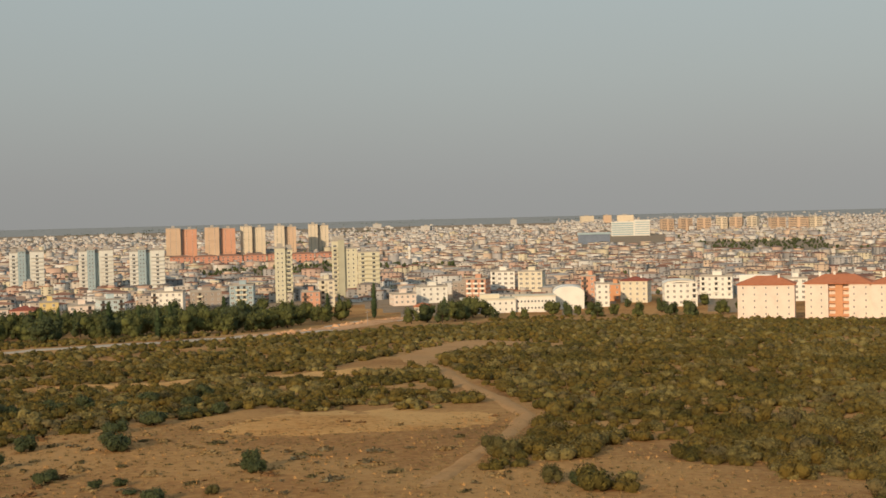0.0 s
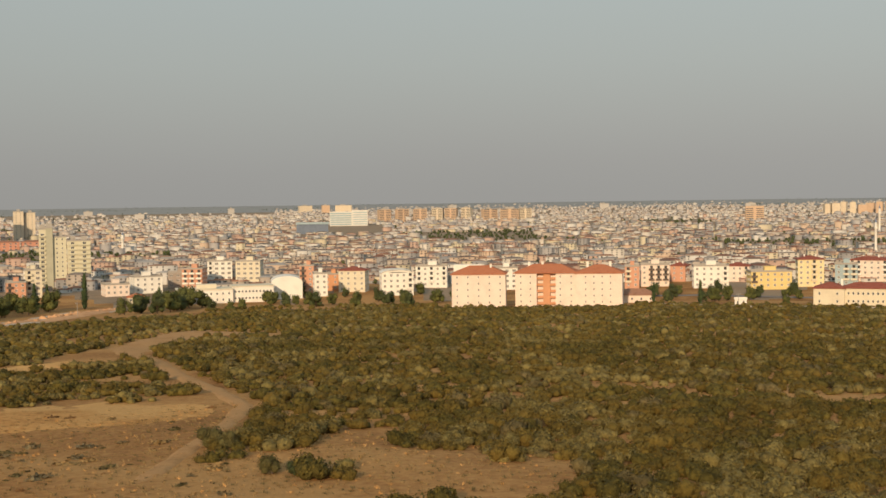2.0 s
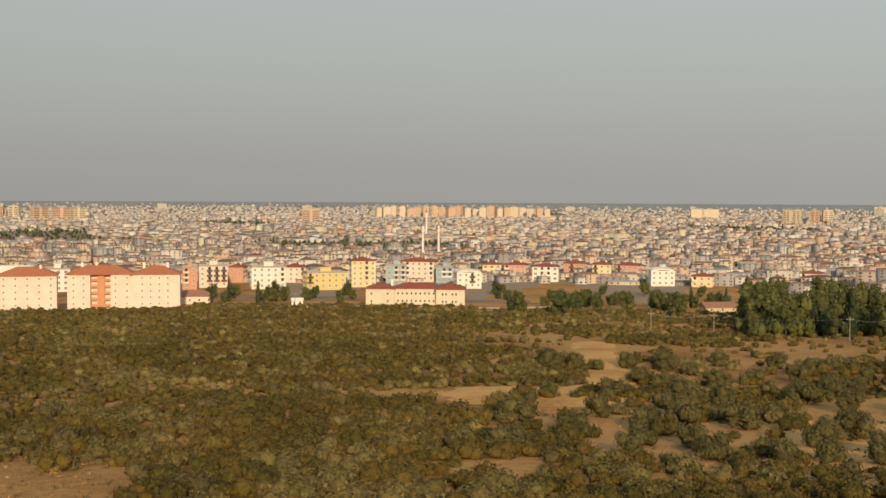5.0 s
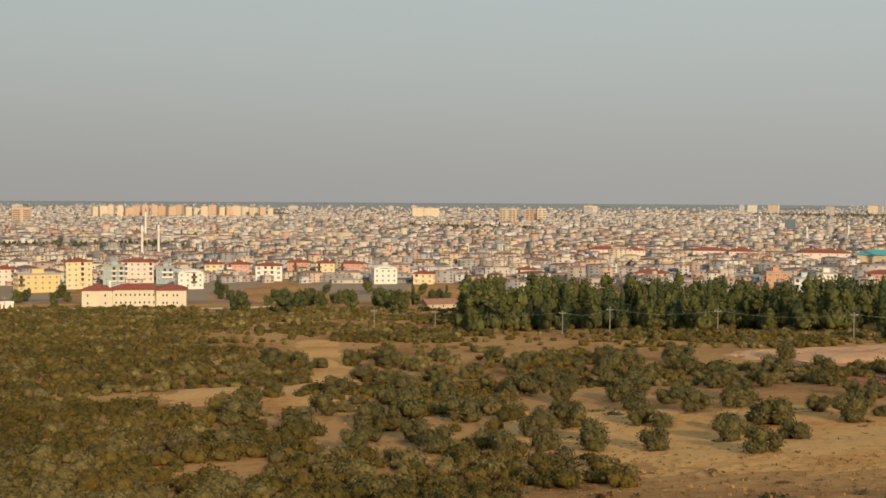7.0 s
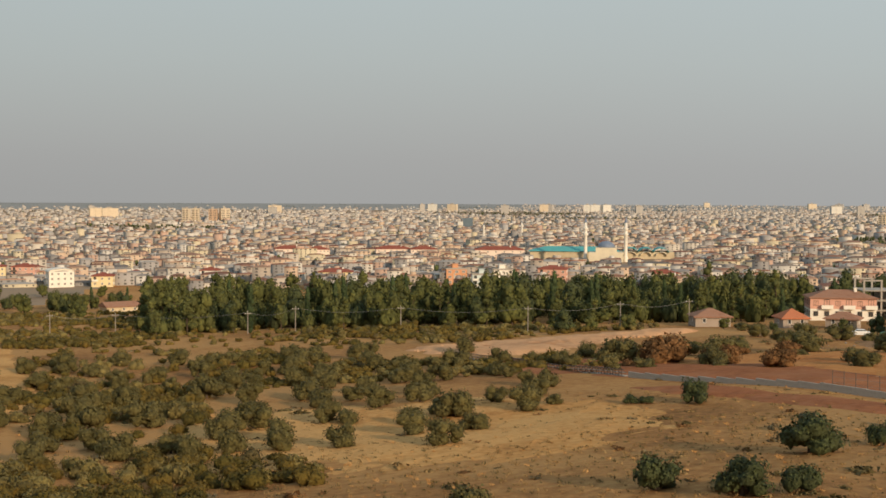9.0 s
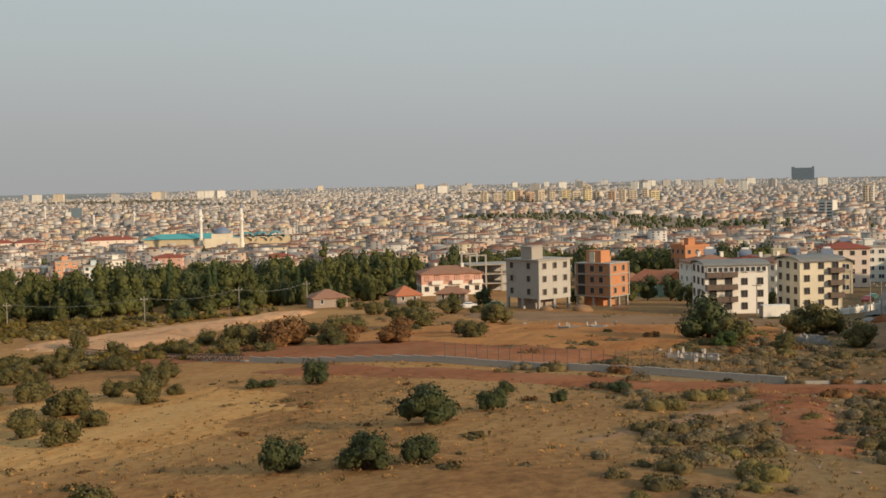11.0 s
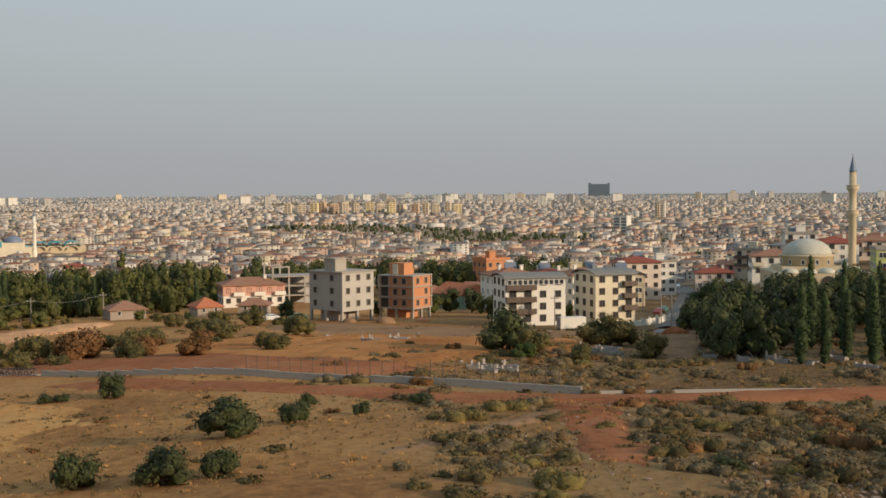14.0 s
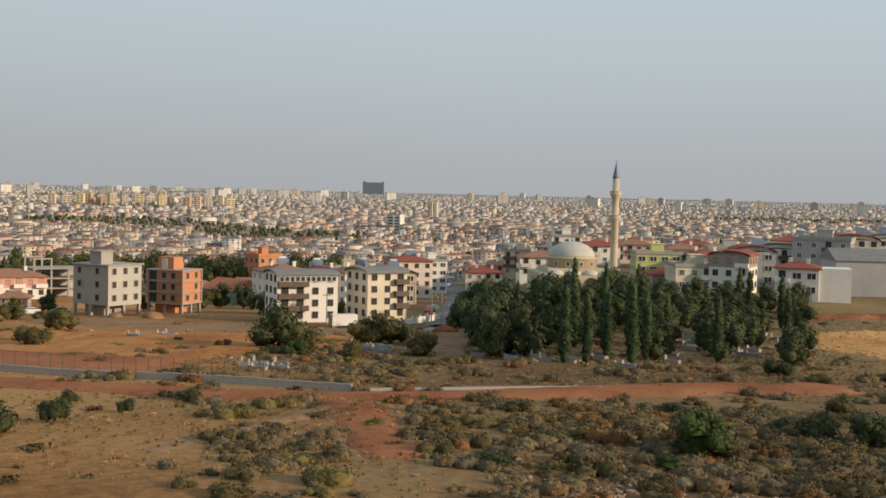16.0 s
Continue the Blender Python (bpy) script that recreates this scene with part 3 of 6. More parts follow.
for path, half in CLEAR:
    q = [(r * math.sin(radians(t)), r * math.cos(radians(t)), r) for t, r in path]
    LINES += [(a, b, half) for a, b in zip(q, q[1:])]


def clear_of(t, r):
    """False on paths, roads and clearings."""
    x, y = r * math.sin(radians(t)), r * math.cos(radians(t))
    for a, b, half in LINES:
        if min(a[2], b[2]) - half <= r <= max(a[2], b[2]) + half:
            ex, ey = b[0] - a[0], b[1] - a[1]
            k = max(0.0, min(1.0, ((x - a[0]) * ex + (y - a[1]) * ey) / (ex * ex + ey * ey)))
            if math.hypot(x - a[0] - ex * k, y - a[1] - ey * k) < half:
                return False
    return True


def scrub_density(t, r, p):
    if not clear_of(t, r):
        return 0.0
    if r > (600 if 2 < t < 12.2 else 548 if 12.2 < t < 21 else 565 if 28 < t < 34 else 520 if t < 2 or t > 34 else 590):
        return 0.0
    if r > 545:
        return 0.6 if p > -0.1 else 0.15
    if t < (3.4 if r < 200 else 2.4):
        near = 199 + 4 * math.sin(t * 1.3) - 2.6 * max(0.0, -10 - t)
        if 1.4 < t < 3.4 and 128 < r < 156:
            return 0.7
        if r < near:
            return 0.0
        strip = 0.16 * math.sin(r * 0.075 + 0.25 * t)
        return 0.92 if p + strip > -0.16 else 0.14
    if t < 34:
        near = 135 - 38 * smooth(13, 19, t)
        if r < near:
            return 0.25 if p > 0.25 else 0.0
        return 0.92 if p > -0.42 else 0.5
    if t < 48:
        k = smooth(34, 48, t)
        if r < 128:
            return 0.9
        return (0.93 if p > -0.25 + 0.35 * k else 0.12)
    if t < 68:
        if r < 196:
            return (0.8 if p > -0.1 else 0.1) if (r < 124 and t < 53) else 0.0
        if r < 262:
            return 0.85 if p > -0.08 else 0.25
        return 0.7 if p > 0.02 else 0.12
    return 0.0


rb = np.random.default_rng(11)
near_bushes = [crown(rb, lobes_round(rb, 4, 0.55, (0.46, 0.68), 0.85, 0.42), 210, 0.145, shrink=0.84) for k in range(8)]
mid_bushes = [crown(rb, lobes_round(rb, 3, 0.55, (0.5, 0.72), 0.8, 0.42), 64, 0.19, shrink=0.86) for k in range(8)]
far_bushes = [crown(rb, lobes_round(rb, 2, 0.4, (0.6, 0.8), 0.8, 0.4), 18, 0.26, shrink=0.92) for k in range(8)]
town_bushes = [crown(rb, lobes_round(rb, 1, 0.2, (0.7, 0.9)), 8, 0.4, shrink=0.97) for k in range(8)]


def scrub_rows(r0, r1, gap):
    """Bushes between two distances: mostly knee to man high, with pale and dark kinds in drifts."""
    rows = []
    for x, y, r in field(rb, -21, 68, r0, r1, gap, scrub_density):
        s = 1.0 + 0.95 * rb.uniform() ** 1.8
        drift = noise.noise((x * 0.05, y * 0.05, 21.0)) + rb.normal() * 0.28
        tone = 1 if drift > 0.30 else 2 if drift < -0.20 else 3 if rb.uniform() < 0.09 else 0
        rows.append((x, y, height(x, y) - 0.2, rb.uniform(0, 6.28), s, s * rb.uniform(0.75, 1.15), rb.integers(0, 8), tone))
    return rows


SCRUB = [M["scrub"], M["scrub_light"], M["scrub_dark"], M["scrub_brown"]]
tagged(new("scrub", scatter_mesh("scrub", SCRUB, near_bushes, scrub_rows(98, 178, 2.3))), "dense olive-green evergreen scrub covering a slope", "shrubs", kind="stuff")
tagged(new("scrub", scatter_mesh("scrub", SCRUB, mid_bushes, scrub_rows(178, 330, 2.6))), "low olive-green scrub on a long slope", "shrubs", kind="stuff")
tagged(new("scrub", scatter_mesh("scrub", SCRUB, far_bushes, scrub_rows(330, 600, 3.2))), "distant olive-green scrub below the town", "shrubs", kind="stuff")


def heath_density(t, r, p):
    if not (78 < t):
        return 0.0
    if abs((t - 92) - (96 - r) * 0.05) < 1.7 and r < 134:
        return 0.03
    if r > 128:
        return 0.12 if (r < 150) else (0.32 if 86 < t < 96 and r < 190 and p > -0.1 else 0.08)
    k = smooth(80, 88, t)
    return k * (0.95 if p > -0.12 else 0.35)


low = [crown(rb, lobes_round(rb, 4, 0.6, (0.42, 0.66), 0.62, 0.16), 240, 0.095, shrink=0.92) for k in range(6)]
places = []
for x, y, r in field(rb, 78, 118, 74, 200, 2.0, heath_density):
    s = 0.85 + 1.35 * rb.uniform() ** 1.8
    places.append((x, y, height(x, y) - 0.12, rb.uniform(0, 6.28), s, s * rb.uniform(0.8, 1.25), rb.integers(0, 6), rb.choice(4, p=(0.58, 0.26, 0.08, 0.08))))
tagged(new("heath", scatter_mesh("heath", [M["heath"], M["scrub_brown"], M["scrub_light"], M["rust_bush"]], low, places)), "low grey-brown cushions of heath on stony ground", "shrubs", kind="stuff")


def tuft(rng, n):
    a = rng.uniform(0, 2 * np.pi, n)
    q = rng.uniform(0, 0.5, n)
    c = np.stack([q * np.cos(a), q * np.sin(a), np.zeros(n)], 1)
    lean = rng.normal(0, 0.16, (n, 2))
    tip = c + np.column_stack([lean, rng.uniform(0.5, 1.0, n)])
    side = np.column_stack([np.cos(a + 1.3), np.sin(a + 1.3), np.zeros(n)]) * 0.07
    return np.stack([c - side, c + side, tip], 1).reshape(-1, 3), np.arange(3 * n).reshape(-1, 3)


tufts = [tuft(rb, 10) for k in range(6)]


def grass_density(t, r, p):
    if t < 3.5:
        return 0.55 if r < 188 else 0.0
    if t < 40:
        return 0.7 if r < 150 and t < 19 else 0.0
    return 0.55 if (r < 135 or p > 0.1 or (t > 84 and r > 145)) else 0.15


places = []
for th0, th1, r0, r1 in ((-21, 19, 110, 190), (40, 92, 84, 165), (92, 117, 74, 132), (108, 118, 160, 255), (70, 112, 142, 200)):
    for x, y, r in field(rb, th0, th1, r0, r1, 0.98, grass_density):
        s = rb.uniform(0.35, 0.85)
        places.append((x, y, height(x, y) + 0.1, rb.uniform(0, 6.28), s, s * rb.uniform(0.22, 0.45), rb.integers(0, 6), rb.choice(3, p=(0.1, 0.6, 0.3))))
tagged(new("dry_grass", scatter_mesh("dry_grass", [M["gold_grass"], M["straw"], M["scrub_brown"]], tufts, places)), "tufts of straw-coloured dry grass", "grass", kind="stuff")

flat_clumps = [crown(rb, lobes_round(rb, 3, 0.6, (0.35, 0.6), 0.4, 0.1), 46, 0.3) for k in range(6)]


def clump_density(t, r, p):
    if 3.5 < t < 32 or not clear_of(t, r):
        return 0.0
    if t < 3.5:
        return 0.5 if p > -0.05 else 0.2
    return 0.34 if p > -0.05 else 0.12


places = []
for th0, th1, r0, r1, gap in ((-21, 3.5, 112, 186, 3.6), (32, 92, 84, 165, 3.4), (64, 96, 165, 262, 4.0), (84, 112, 142, 190, 3.4), (108, 118, 150, 262, 4.0), (34, 46, 300, 520, 6.5)):
    for x, y, r in field(rb, th0, th1, r0, r1, gap, clump_density):
        s = 0.4 + 1.1 * rb.uniform() ** 2
        places.append((x, y, height(x, y), rb.uniform(0, 6.28), s, s * rb.uniform(0.5, 0.9), rb.integers(0, 6), rb.choice(4, p=(0.35, 0.3, 0.2, 0.15))))
tagged(new("weeds", scatter_mesh("weeds", [M["scrub_brown"], M["straw"], M["heath"], M["rust_bush"]], flat_clumps, places)), "low brown weeds and withered clumps in dry grass", "weeds", kind="stuff")


def trunk_mesh(height, radius, limbs, seed, reach=0.5):
    """A tapered, slightly bent trunk with limbs."""
    rng = random.Random(seed)
    bm = bmesh.new()

    def limb(a, b, r0, r1, n=6):
        d = (b - a).normalized()
        u = d.orthogonal().normalized()
        w = d.cross(u)
        mid = a.lerp(b, 0.5) + u * (b - a).length * rng.uniform(-0.08, 0.08)
        rings = [[bm.verts.new(p + (u * math.cos(2 * math.pi * k / n) + w * math.sin(2 * math.pi * k / n)) * r) for k in range(n)] for p, r in ((a, r0), (mid, (r0 + r1) / 2), (b, r1))]
        for p, q in zip(rings, rings[1:]):
            for k in range(n):
                bm.faces.new((p[k], p[(k + 1) % n], q[(k + 1) % n], q[k]))
        bm.faces.new(rings[-1])

    top = Vector((rng.uniform(-0.05, 0.05) * height, rng.uniform(-0.05, 0.05) * height, height))
    limb(Vector((0, 0, -0.5)), top, radius, radius * 0.45)
    for k in range(limbs):
        f = rng.uniform(0.4, 0.95)
        a = Vector((0, 0, 0)).lerp(top, f)
        ang = 2 * math.pi * (k + rng.uniform(0, 0.6)) / limbs
        limb(a, a + Vector((math.cos(ang), math.sin(ang), 0.7)) * height * reach * rng.uniform(0.6, 1), radius * 0.4, radius * 0.12, 5)
    me = bpy.data.meshes.new("trunk")
    bm.to_mesh(me)
    bm.free()
    me.materials.append(M["bark"])
    return me


def tree_kind(kind, seed):
    """Meshes of one tree, about 1 unit of its own size: trunk, crown. Heights in metres."""
    rng = np.random.default_rng(seed)
    if kind in ("olive", "dark", "rust", "bright"):
        lobes = lobes_round(rng, 10, 0.62, (0.34, 0.5), 0.95, 0.72)
        lobes[:5, 2] = rng.uniform(0.3, 0.5, 5)
        v, f = crown(rng, lobes, 1250, 0.095, shrink=0.82)
        v[:, 2] -= 0.02
        mat = {"olive": M["olive"], "dark": M["dark_leaf"], "rust": M["rust_bush"], "bright": M["bright_leaf"]}[kind]
        v *= 2.0
        return trunk_mesh(1.6, 0.2, 5, seed), fast_mesh("crown", v, f, [mat])
    if kind == "broad":
        lobes = lobes_round(rng, 12, 0.62, (0.34, 0.5), 0.9, 0.85)
        lobes[:6, 2] = rng.uniform(0.25, 0.5, 6)
        v, f = crown(rng, lobes, 680, 0.13, shrink=0.83)
        v = v * (3.1, 3.1, 4.2) + (0, 0, 0.4)
        return trunk_mesh(3.2, 0.26, 5, seed), fast_mesh("crown", v, f, [M["pine" if seed % 2 else "dark_leaf"]])
    if kind == "pine":
        lobes = []
        for k in range(15):
            z = rng.uniform(2.2, 10.6)
            q = (1.0 - (z - 3.2) / 11.0) * 2.3
            a = rng.uniform(0, 6.28)
            s = rng.uniform(1.2, 1.9) * (1.15 - 0.045 * z)
            lobes.append((q * np.cos(a) * 0.6, q * np.sin(a) * 0.6, z, s * 1.1, s * 1.1, s * 0.85))
        lobes.append((0, 0, 11.3, 0.7, 0.7, 1.0))
        v, f = crown(rng, np.array(lobes), 700, 0.44, shrink=0.82)
        return trunk_mesh(10.5, 0.24, 6, seed, 0.16), fast_mesh("crown", v, f, [M["pine"]])
    lobes = []
    for z in np.arange(0.9, 10.4, 0.5):
        s = 1.05 * min(1.0, 0.55 + z / 6) * (1 - (z / 11.2) ** 2.2) ** 0.6 + 0.12
        lobes.append((rng.uniform(-0.2, 0.2), rng.uniform(-0.2, 0.2), z, s * 0.92, s * 0.92, 1.15))
    v, f = crown(rng, np.array(lobes), 620, 0.26, shrink=0.8)
    return trunk_mesh(9.0, 0.18, 0, seed), fast_mesh("crown", v, f, [M["cypress"]])


KINDS = {}
for kind, n in (("olive", 5), ("dark", 4), ("rust", 2), ("bright", 2), ("broad", 5), ("pine", 5), ("cypress", 3)):
    KINDS[kind] = [tree_kind(kind, 40 + 7 * k + len(kind)) for k in range(n)]
KINDS["belt"] = KINDS["broad"]
KINDS["garden"] = KINDS["broad"]
KINDS["grove"] = [KINDS["broad"][1], KINDS["broad"][3]]
TREE_TAGS = {
    "belt": ("roadside_tree", "rounded green tree in a belt below towers", "tree"),
    "grove": ("cemetery_tree", "dense dark green tree shading a cemetery", "tree"),
    "garden": ("garden_tree", "green garden tree between houses", "tree"),
    "olive": ("olive_tree", "round grey-green olive tree on dry golden grass", "tree"),
    "dark": ("evergreen_bush", "dark green evergreen bush standing alone in dry grass", "bush"),
    "rust": ("withered_bush", "withered rust-brown bush on red soil", "bush"),
    "bright": ("green_bush", "fresh bright green bush on stony heath", "bush"),
    "broad": ("broadleaf_tree", "leafy green tree standing between scrub and town", "tree"),
    "pine": ("pine_tree", "tall green pine in a planted wood", "tree"),
    "cypress": ("cypress_tree", "slender dark green cypress tree", "tree"),
}
tree_rng = random.Random(5)


def tree(kind, th, r, size, tall=1.0, group="", label=""):
    name, text, cat = TREE_TAGS[kind]
    trunk, leaves = KINDS[kind][tree_rng.randrange(len(KINDS[kind]))]
    p = spot(th, r)
    ob = new(name)
    ob.matrix_basis = Matrix.Translation(p) @ pose(0, 0, 0, 0, 0, tree_rng.uniform(0, 360)) @ Matrix.Diagonal((size, size, size * tall, 1))
    tagged(ob, label or text, cat, group)
    hang("trunk", trunk, ob)
    hang("crown", leaves, ob)
    return ob


# single bushes and olive trees on the open slopes: kind, bearing, distance, size, height
for kind, th, r, s, h in (
    ("dark", -8.9, 137, 0.62, 1.1), ("dark", -8.6, 135, 0.5, 1.0), ("dark", -13.2, 122, 0.62, 0.8), ("dark", -12.3, 120, 0.4, 0.5), ("dark", -15.6, 134, 0.36, 0.8), ("dark", -14.5, 134, 0.36, 0.8), ("dark", -14.1, 128, 0.36, 0.5),
    ("olive", -10.6, 124, 0.35, 0.9), ("olive", 4.7, 122, 0.55, 1.1), ("dark", 5.7, 121, 0.4, 1.0), ("olive", 2.7, 139, 0.6, 1.1), ("olive", 2.0, 140, 0.7, 1.1),
    ("olive", 51.4, 129, 0.9, 0.95), ("olive", 53.8, 128, 0.8, 1.0), ("olive", 47.5, 129, 0.85, 1.0), ("olive", 49.3, 130, 0.85, 1.0), ("olive", 58.6, 124, 0.8, 1.0), ("olive", 57.0, 141, 0.75, 1.0), ("olive", 59.0, 146, 1.1, 1.0), ("olive", 54.4, 146, 0.8, 0.75),
    ("dark", 68.05, 92, 0.78, 1.05), ("dark", 71.8, 88.5, 0.88, 0.95), ("dark", 74.2, 89, 0.68, 1.05), ("dark", 74.65, 106, 1.15, 0.88), ("dark", 77.6, 113, 0.62, 1.2), ("dark", 69.8, 149, 0.85, 1.0), ("dark", 78.2, 127, 0.42, 0.9), ("dark", 80.6, 118, 0.38, 1.0), ("dark", 83.3, 127, 0.62, 0.7),
    ("olive", 59.9, 88, 0.8, 0.9), ("olive", 63.5, 152, 0.5, 0.9), ("dark", 66.9, 150, 0.42, 0.8), ("dark", 67.6, 150, 0.42, 0.8),
    ("rust", 68.2, 210, 2.1, 0.9), ("rust", 73.4, 196, 1.3, 0.9), ("rust", 70.8, 206, 1.4, 0.9), ("olive", 66.4, 214, 1.6, 0.9), ("olive", 74.6, 236, 1.8, 0.7), ("olive", 77.8, 238, 1.4, 0.85), ("olive", 70.6, 225, 1.3, 0.8),
    ("dark", 87.2, 192, 1.9, 1.05), ("olive", 88.5, 186, 1.3, 1.0), ("bright", 87.9, 181, 0.8, 0.9), ("olive", 92.2, 203, 1.7, 0.9), ("olive", 90.9, 204, 1.4, 0.9), ("olive", 93.6, 186, 1.2, 0.9), ("olive", 90.3, 180, 1.0, 0.8),
    ("bright", 106.1, 98, 1.2, 0.98), ("bright", 104.9, 92, 0.55, 0.6), ("dark", 111.0, 113, 0.85, 1.1), ("dark", 113.4, 112, 0.9, 1.0), ("bright", 107.8, 127, 0.4, 0.7), ("dark", 109.3, 170, 0.9, 0.8), ("dark", 105.0, 127, 0.5, 0.6), ("dark", 97.0, 88, 0.6, 0.55), ("olive", 112.0, 132, 0.7, 0.9), ("dark", 109.8, 118, 0.6, 0.7),
):
    tree(kind, th, r, s * 1.22, h, "trees on the open slope")

# scattered olive grove
for x, y, r in field(np.random.default_rng(3), 36.5, 66, 136, 262, 9.0, lambda t, r, p: 0.85 if clear_of(t, r) and not (t > 60 and r < 190) else 0.12):
    tree("olive", math.degrees(math.atan2(x, y)), r, tree_rng.uniform(0.75, 1.35), tree_rng.uniform(0.8, 1.05), "olive grove")
# dark bushes in the scrub of the low ground
for x, y, r in field(np.random.default_rng(4), -20, -10, 140, 240, 10.0, lambda t, r, p: 0.5):
    tree("dark", math.degrees(math.atan2(x, y)), r, tree_rng.uniform(0.7, 1.3), 0.8, "dark bushes below the field")

# planted wood
for x, y, r in field(np.random.default_rng(6), 45.8, 77, 352, 470, 9.6, lambda t, r, p: 0.0 if t > 73.6 and r < 420 else 0.95 if r < 460 - 3 * max(0, t - 68) else 0.3):
    t = math.degrees(math.atan2(x, y))
    low_edge = 0.72 + 0.22 * (r > 375)
    if tree_rng.random() < 0.13:
        tree("cypress", t, r, tree_rng.uniform(1.0, 1.35) * (1.0 if t < 66 else 0.8), 1.05, "cypresses of the wood")
    elif (t > 60 and r > 390) or tree_rng.random() < 0.2:
        tree("broad", t, r, tree_rng.uniform(1.15, 1.7), tree_rng.uniform(0.95, 1.3), "wood behind the track")
    else:
        tree("pine", t, r, tree_rng.uniform(0.8, 1.25) * low_edge * 1.1, tree_rng.uniform(0.85, 1.1), "pines of the wood")
# undergrowth that closes the wood
places = []
for x, y, r in field(np.random.default_rng(16), 45.8, 77, 358, 468, 6.2, lambda t, r, p: 0.8 if t < 73.6 or r > 420 else 0.0):
    s = rb.uniform(2.2, 3.6)
    places.append((x, y, height(x, y) - 0.3, rb.uniform(0, 6.28), s, s * rb.uniform(1.3, 2.6), rb.integers(0, 7), rb.choice(2, p=(0.7, 0.3))))
tagged(new("undergrowth", scatter_mesh("undergrowth", [M["pine"], M["dark_leaf"]], near_bushes, places)), "green undergrowth filling a planted wood", "trees", kind="stuff")
# wood behind the houses
for x, y, r in field(np.random.default_rng(8), 78, 91, 440, 560, 16.0, lambda t, r, p: 0.85):
    tree("broad", math.degrees(math.atan2(x, y)), r, tree_rng.uniform(1.4, 1.9), 1.0, "wood behind the houses")
# belt of trees below the towers
for x, y, r in field(np.random.default_rng(9), -21, 1.5, 496, 660, 12.4, lambda t, r, p: 0.9 if clear_of(t, r) and r > 498 + 8 * max(0, t + 8) else 0.0):
    t = math.degrees(math.atan2(x, y))
    tree("cypress" if tree_rng.random() < 0.1 else "belt", t, r, tree_rng.uniform(1.1, 1.75), tree_rng.uniform(0.75, 1.0), "trees below the towers")
# trees along the edge of the town
for x, y, r in field(np.random.default_rng(10), 2, 46, 580, 700, 16.0, lambda t, r, p: 0.6 if p > -0.15 and not (12.3 < t < 21 or 28.3 < t < 33.8) else 0.06):
    tree("cypress" if tree_rng.random() < 0.12 else "garden", math.degrees(math.atan2(x, y)), r, tree_rng.uniform(0.7, 1.15), 0.9, "trees at the edge of the town")
for x, y, r in field(np.random.default_rng(12), 36, 46, 490, 590, 17.0, lambda t, r, p: 0.75 if not (43 < t < 45.8 and r < 560) else 0.0):
    tree("broad", math.degrees(math.atan2(x, y)), r, tree_rng.uniform(0.75, 1.3), 0.95, "trees at the edge of the town")
# cemetery grove
for x, y, r in field(np.random.default_rng(13), 96.0, 110.2, 184, 300, 7.0, lambda t, r, p: 0.85 if r < 286 - 2.0 * (t > 104) else 0.3):
    t = math.degrees(math.atan2(x, y))
    if r < 210 and 99.5 < t < 104 and tree_rng.random() < 0.7:
        tree("cypress", t, r, tree_rng.uniform(0.95, 1.25), tree_rng.uniform(0.85, 1.05), "cypresses of the cemetery")
    elif tree_rng.random() < 0.16:
        tree("cypress", t, r, tree_rng.uniform(0.7, 0.95), 1.0, "cypresses of the cemetery")
    else:
        tree("grove", t, r, tree_rng.uniform(0.75, 1.2) * (0.82 if t > 103.5 else 1.15 if r > 215 and t < 100 else 1.0), 0.85, "trees of the cemetery")
for th, r, s in ((97.0, 182, 0.9), (98.2, 184, 1.0), (96.5, 196, 0.9), (101.9, 182, 0.9), (100.0, 176, 1.02), (101.0, 177, 0.9), (103.0, 178, 1.05), (104.1, 186, 0.8), (106.2, 196, 0.7), (107.2, 200, 0.75)):
    tree("cypress" if 99 < th < 103.5 else "grove", th, r, s, 1.0, "trees of the cemetery")

# bushes round the huts and along the red soil
for x, y, r in field(np.random.default_rng(14), 63, 86, 196, 325, 11.5, lambda t, r, p: (0.55 if r < 262 else 0.75) if not (t > 77 and r > 225) and not (72.8 < t < 77.6 and r > 285) and clear_of(t, r) else 0.0):
    t = math.degrees(math.atan2(x, y))
    k = tree_rng.random()
    if r > 300 and k < 0.6:
        tree("broad", t, r, tree_rng.uniform(0.6, 1.0), 0.8, "trees round the huts", "leafy green tree beside low huts")
    else:
        tree("rust" if k < 0.3 and r < 240 else "olive", t, r, tree_rng.uniform(0.5, 1.5), tree_rng.uniform(0.6, 0.9), "bushes round the huts")
for th, r, s in ((77.3, 304, 0.75), (70.9, 318, 0.5), (73.0, 312, 0.4), (75.9, 322, 0.5), (81.3, 312, 0.7), (83.9, 318, 0.9), (84.6, 322, 1.0), (85.6, 318, 1.1), (86.3, 300, 0.9), (96.4, 300, 0.9), (96.3, 345, 1.0), (96.6, 372, 1.1), (89.9, 292, 0.6), (79.3, 322, 0.5)):
    tree("garden", th, r, s, 0.8, "trees between the houses", "green garden tree between houses")


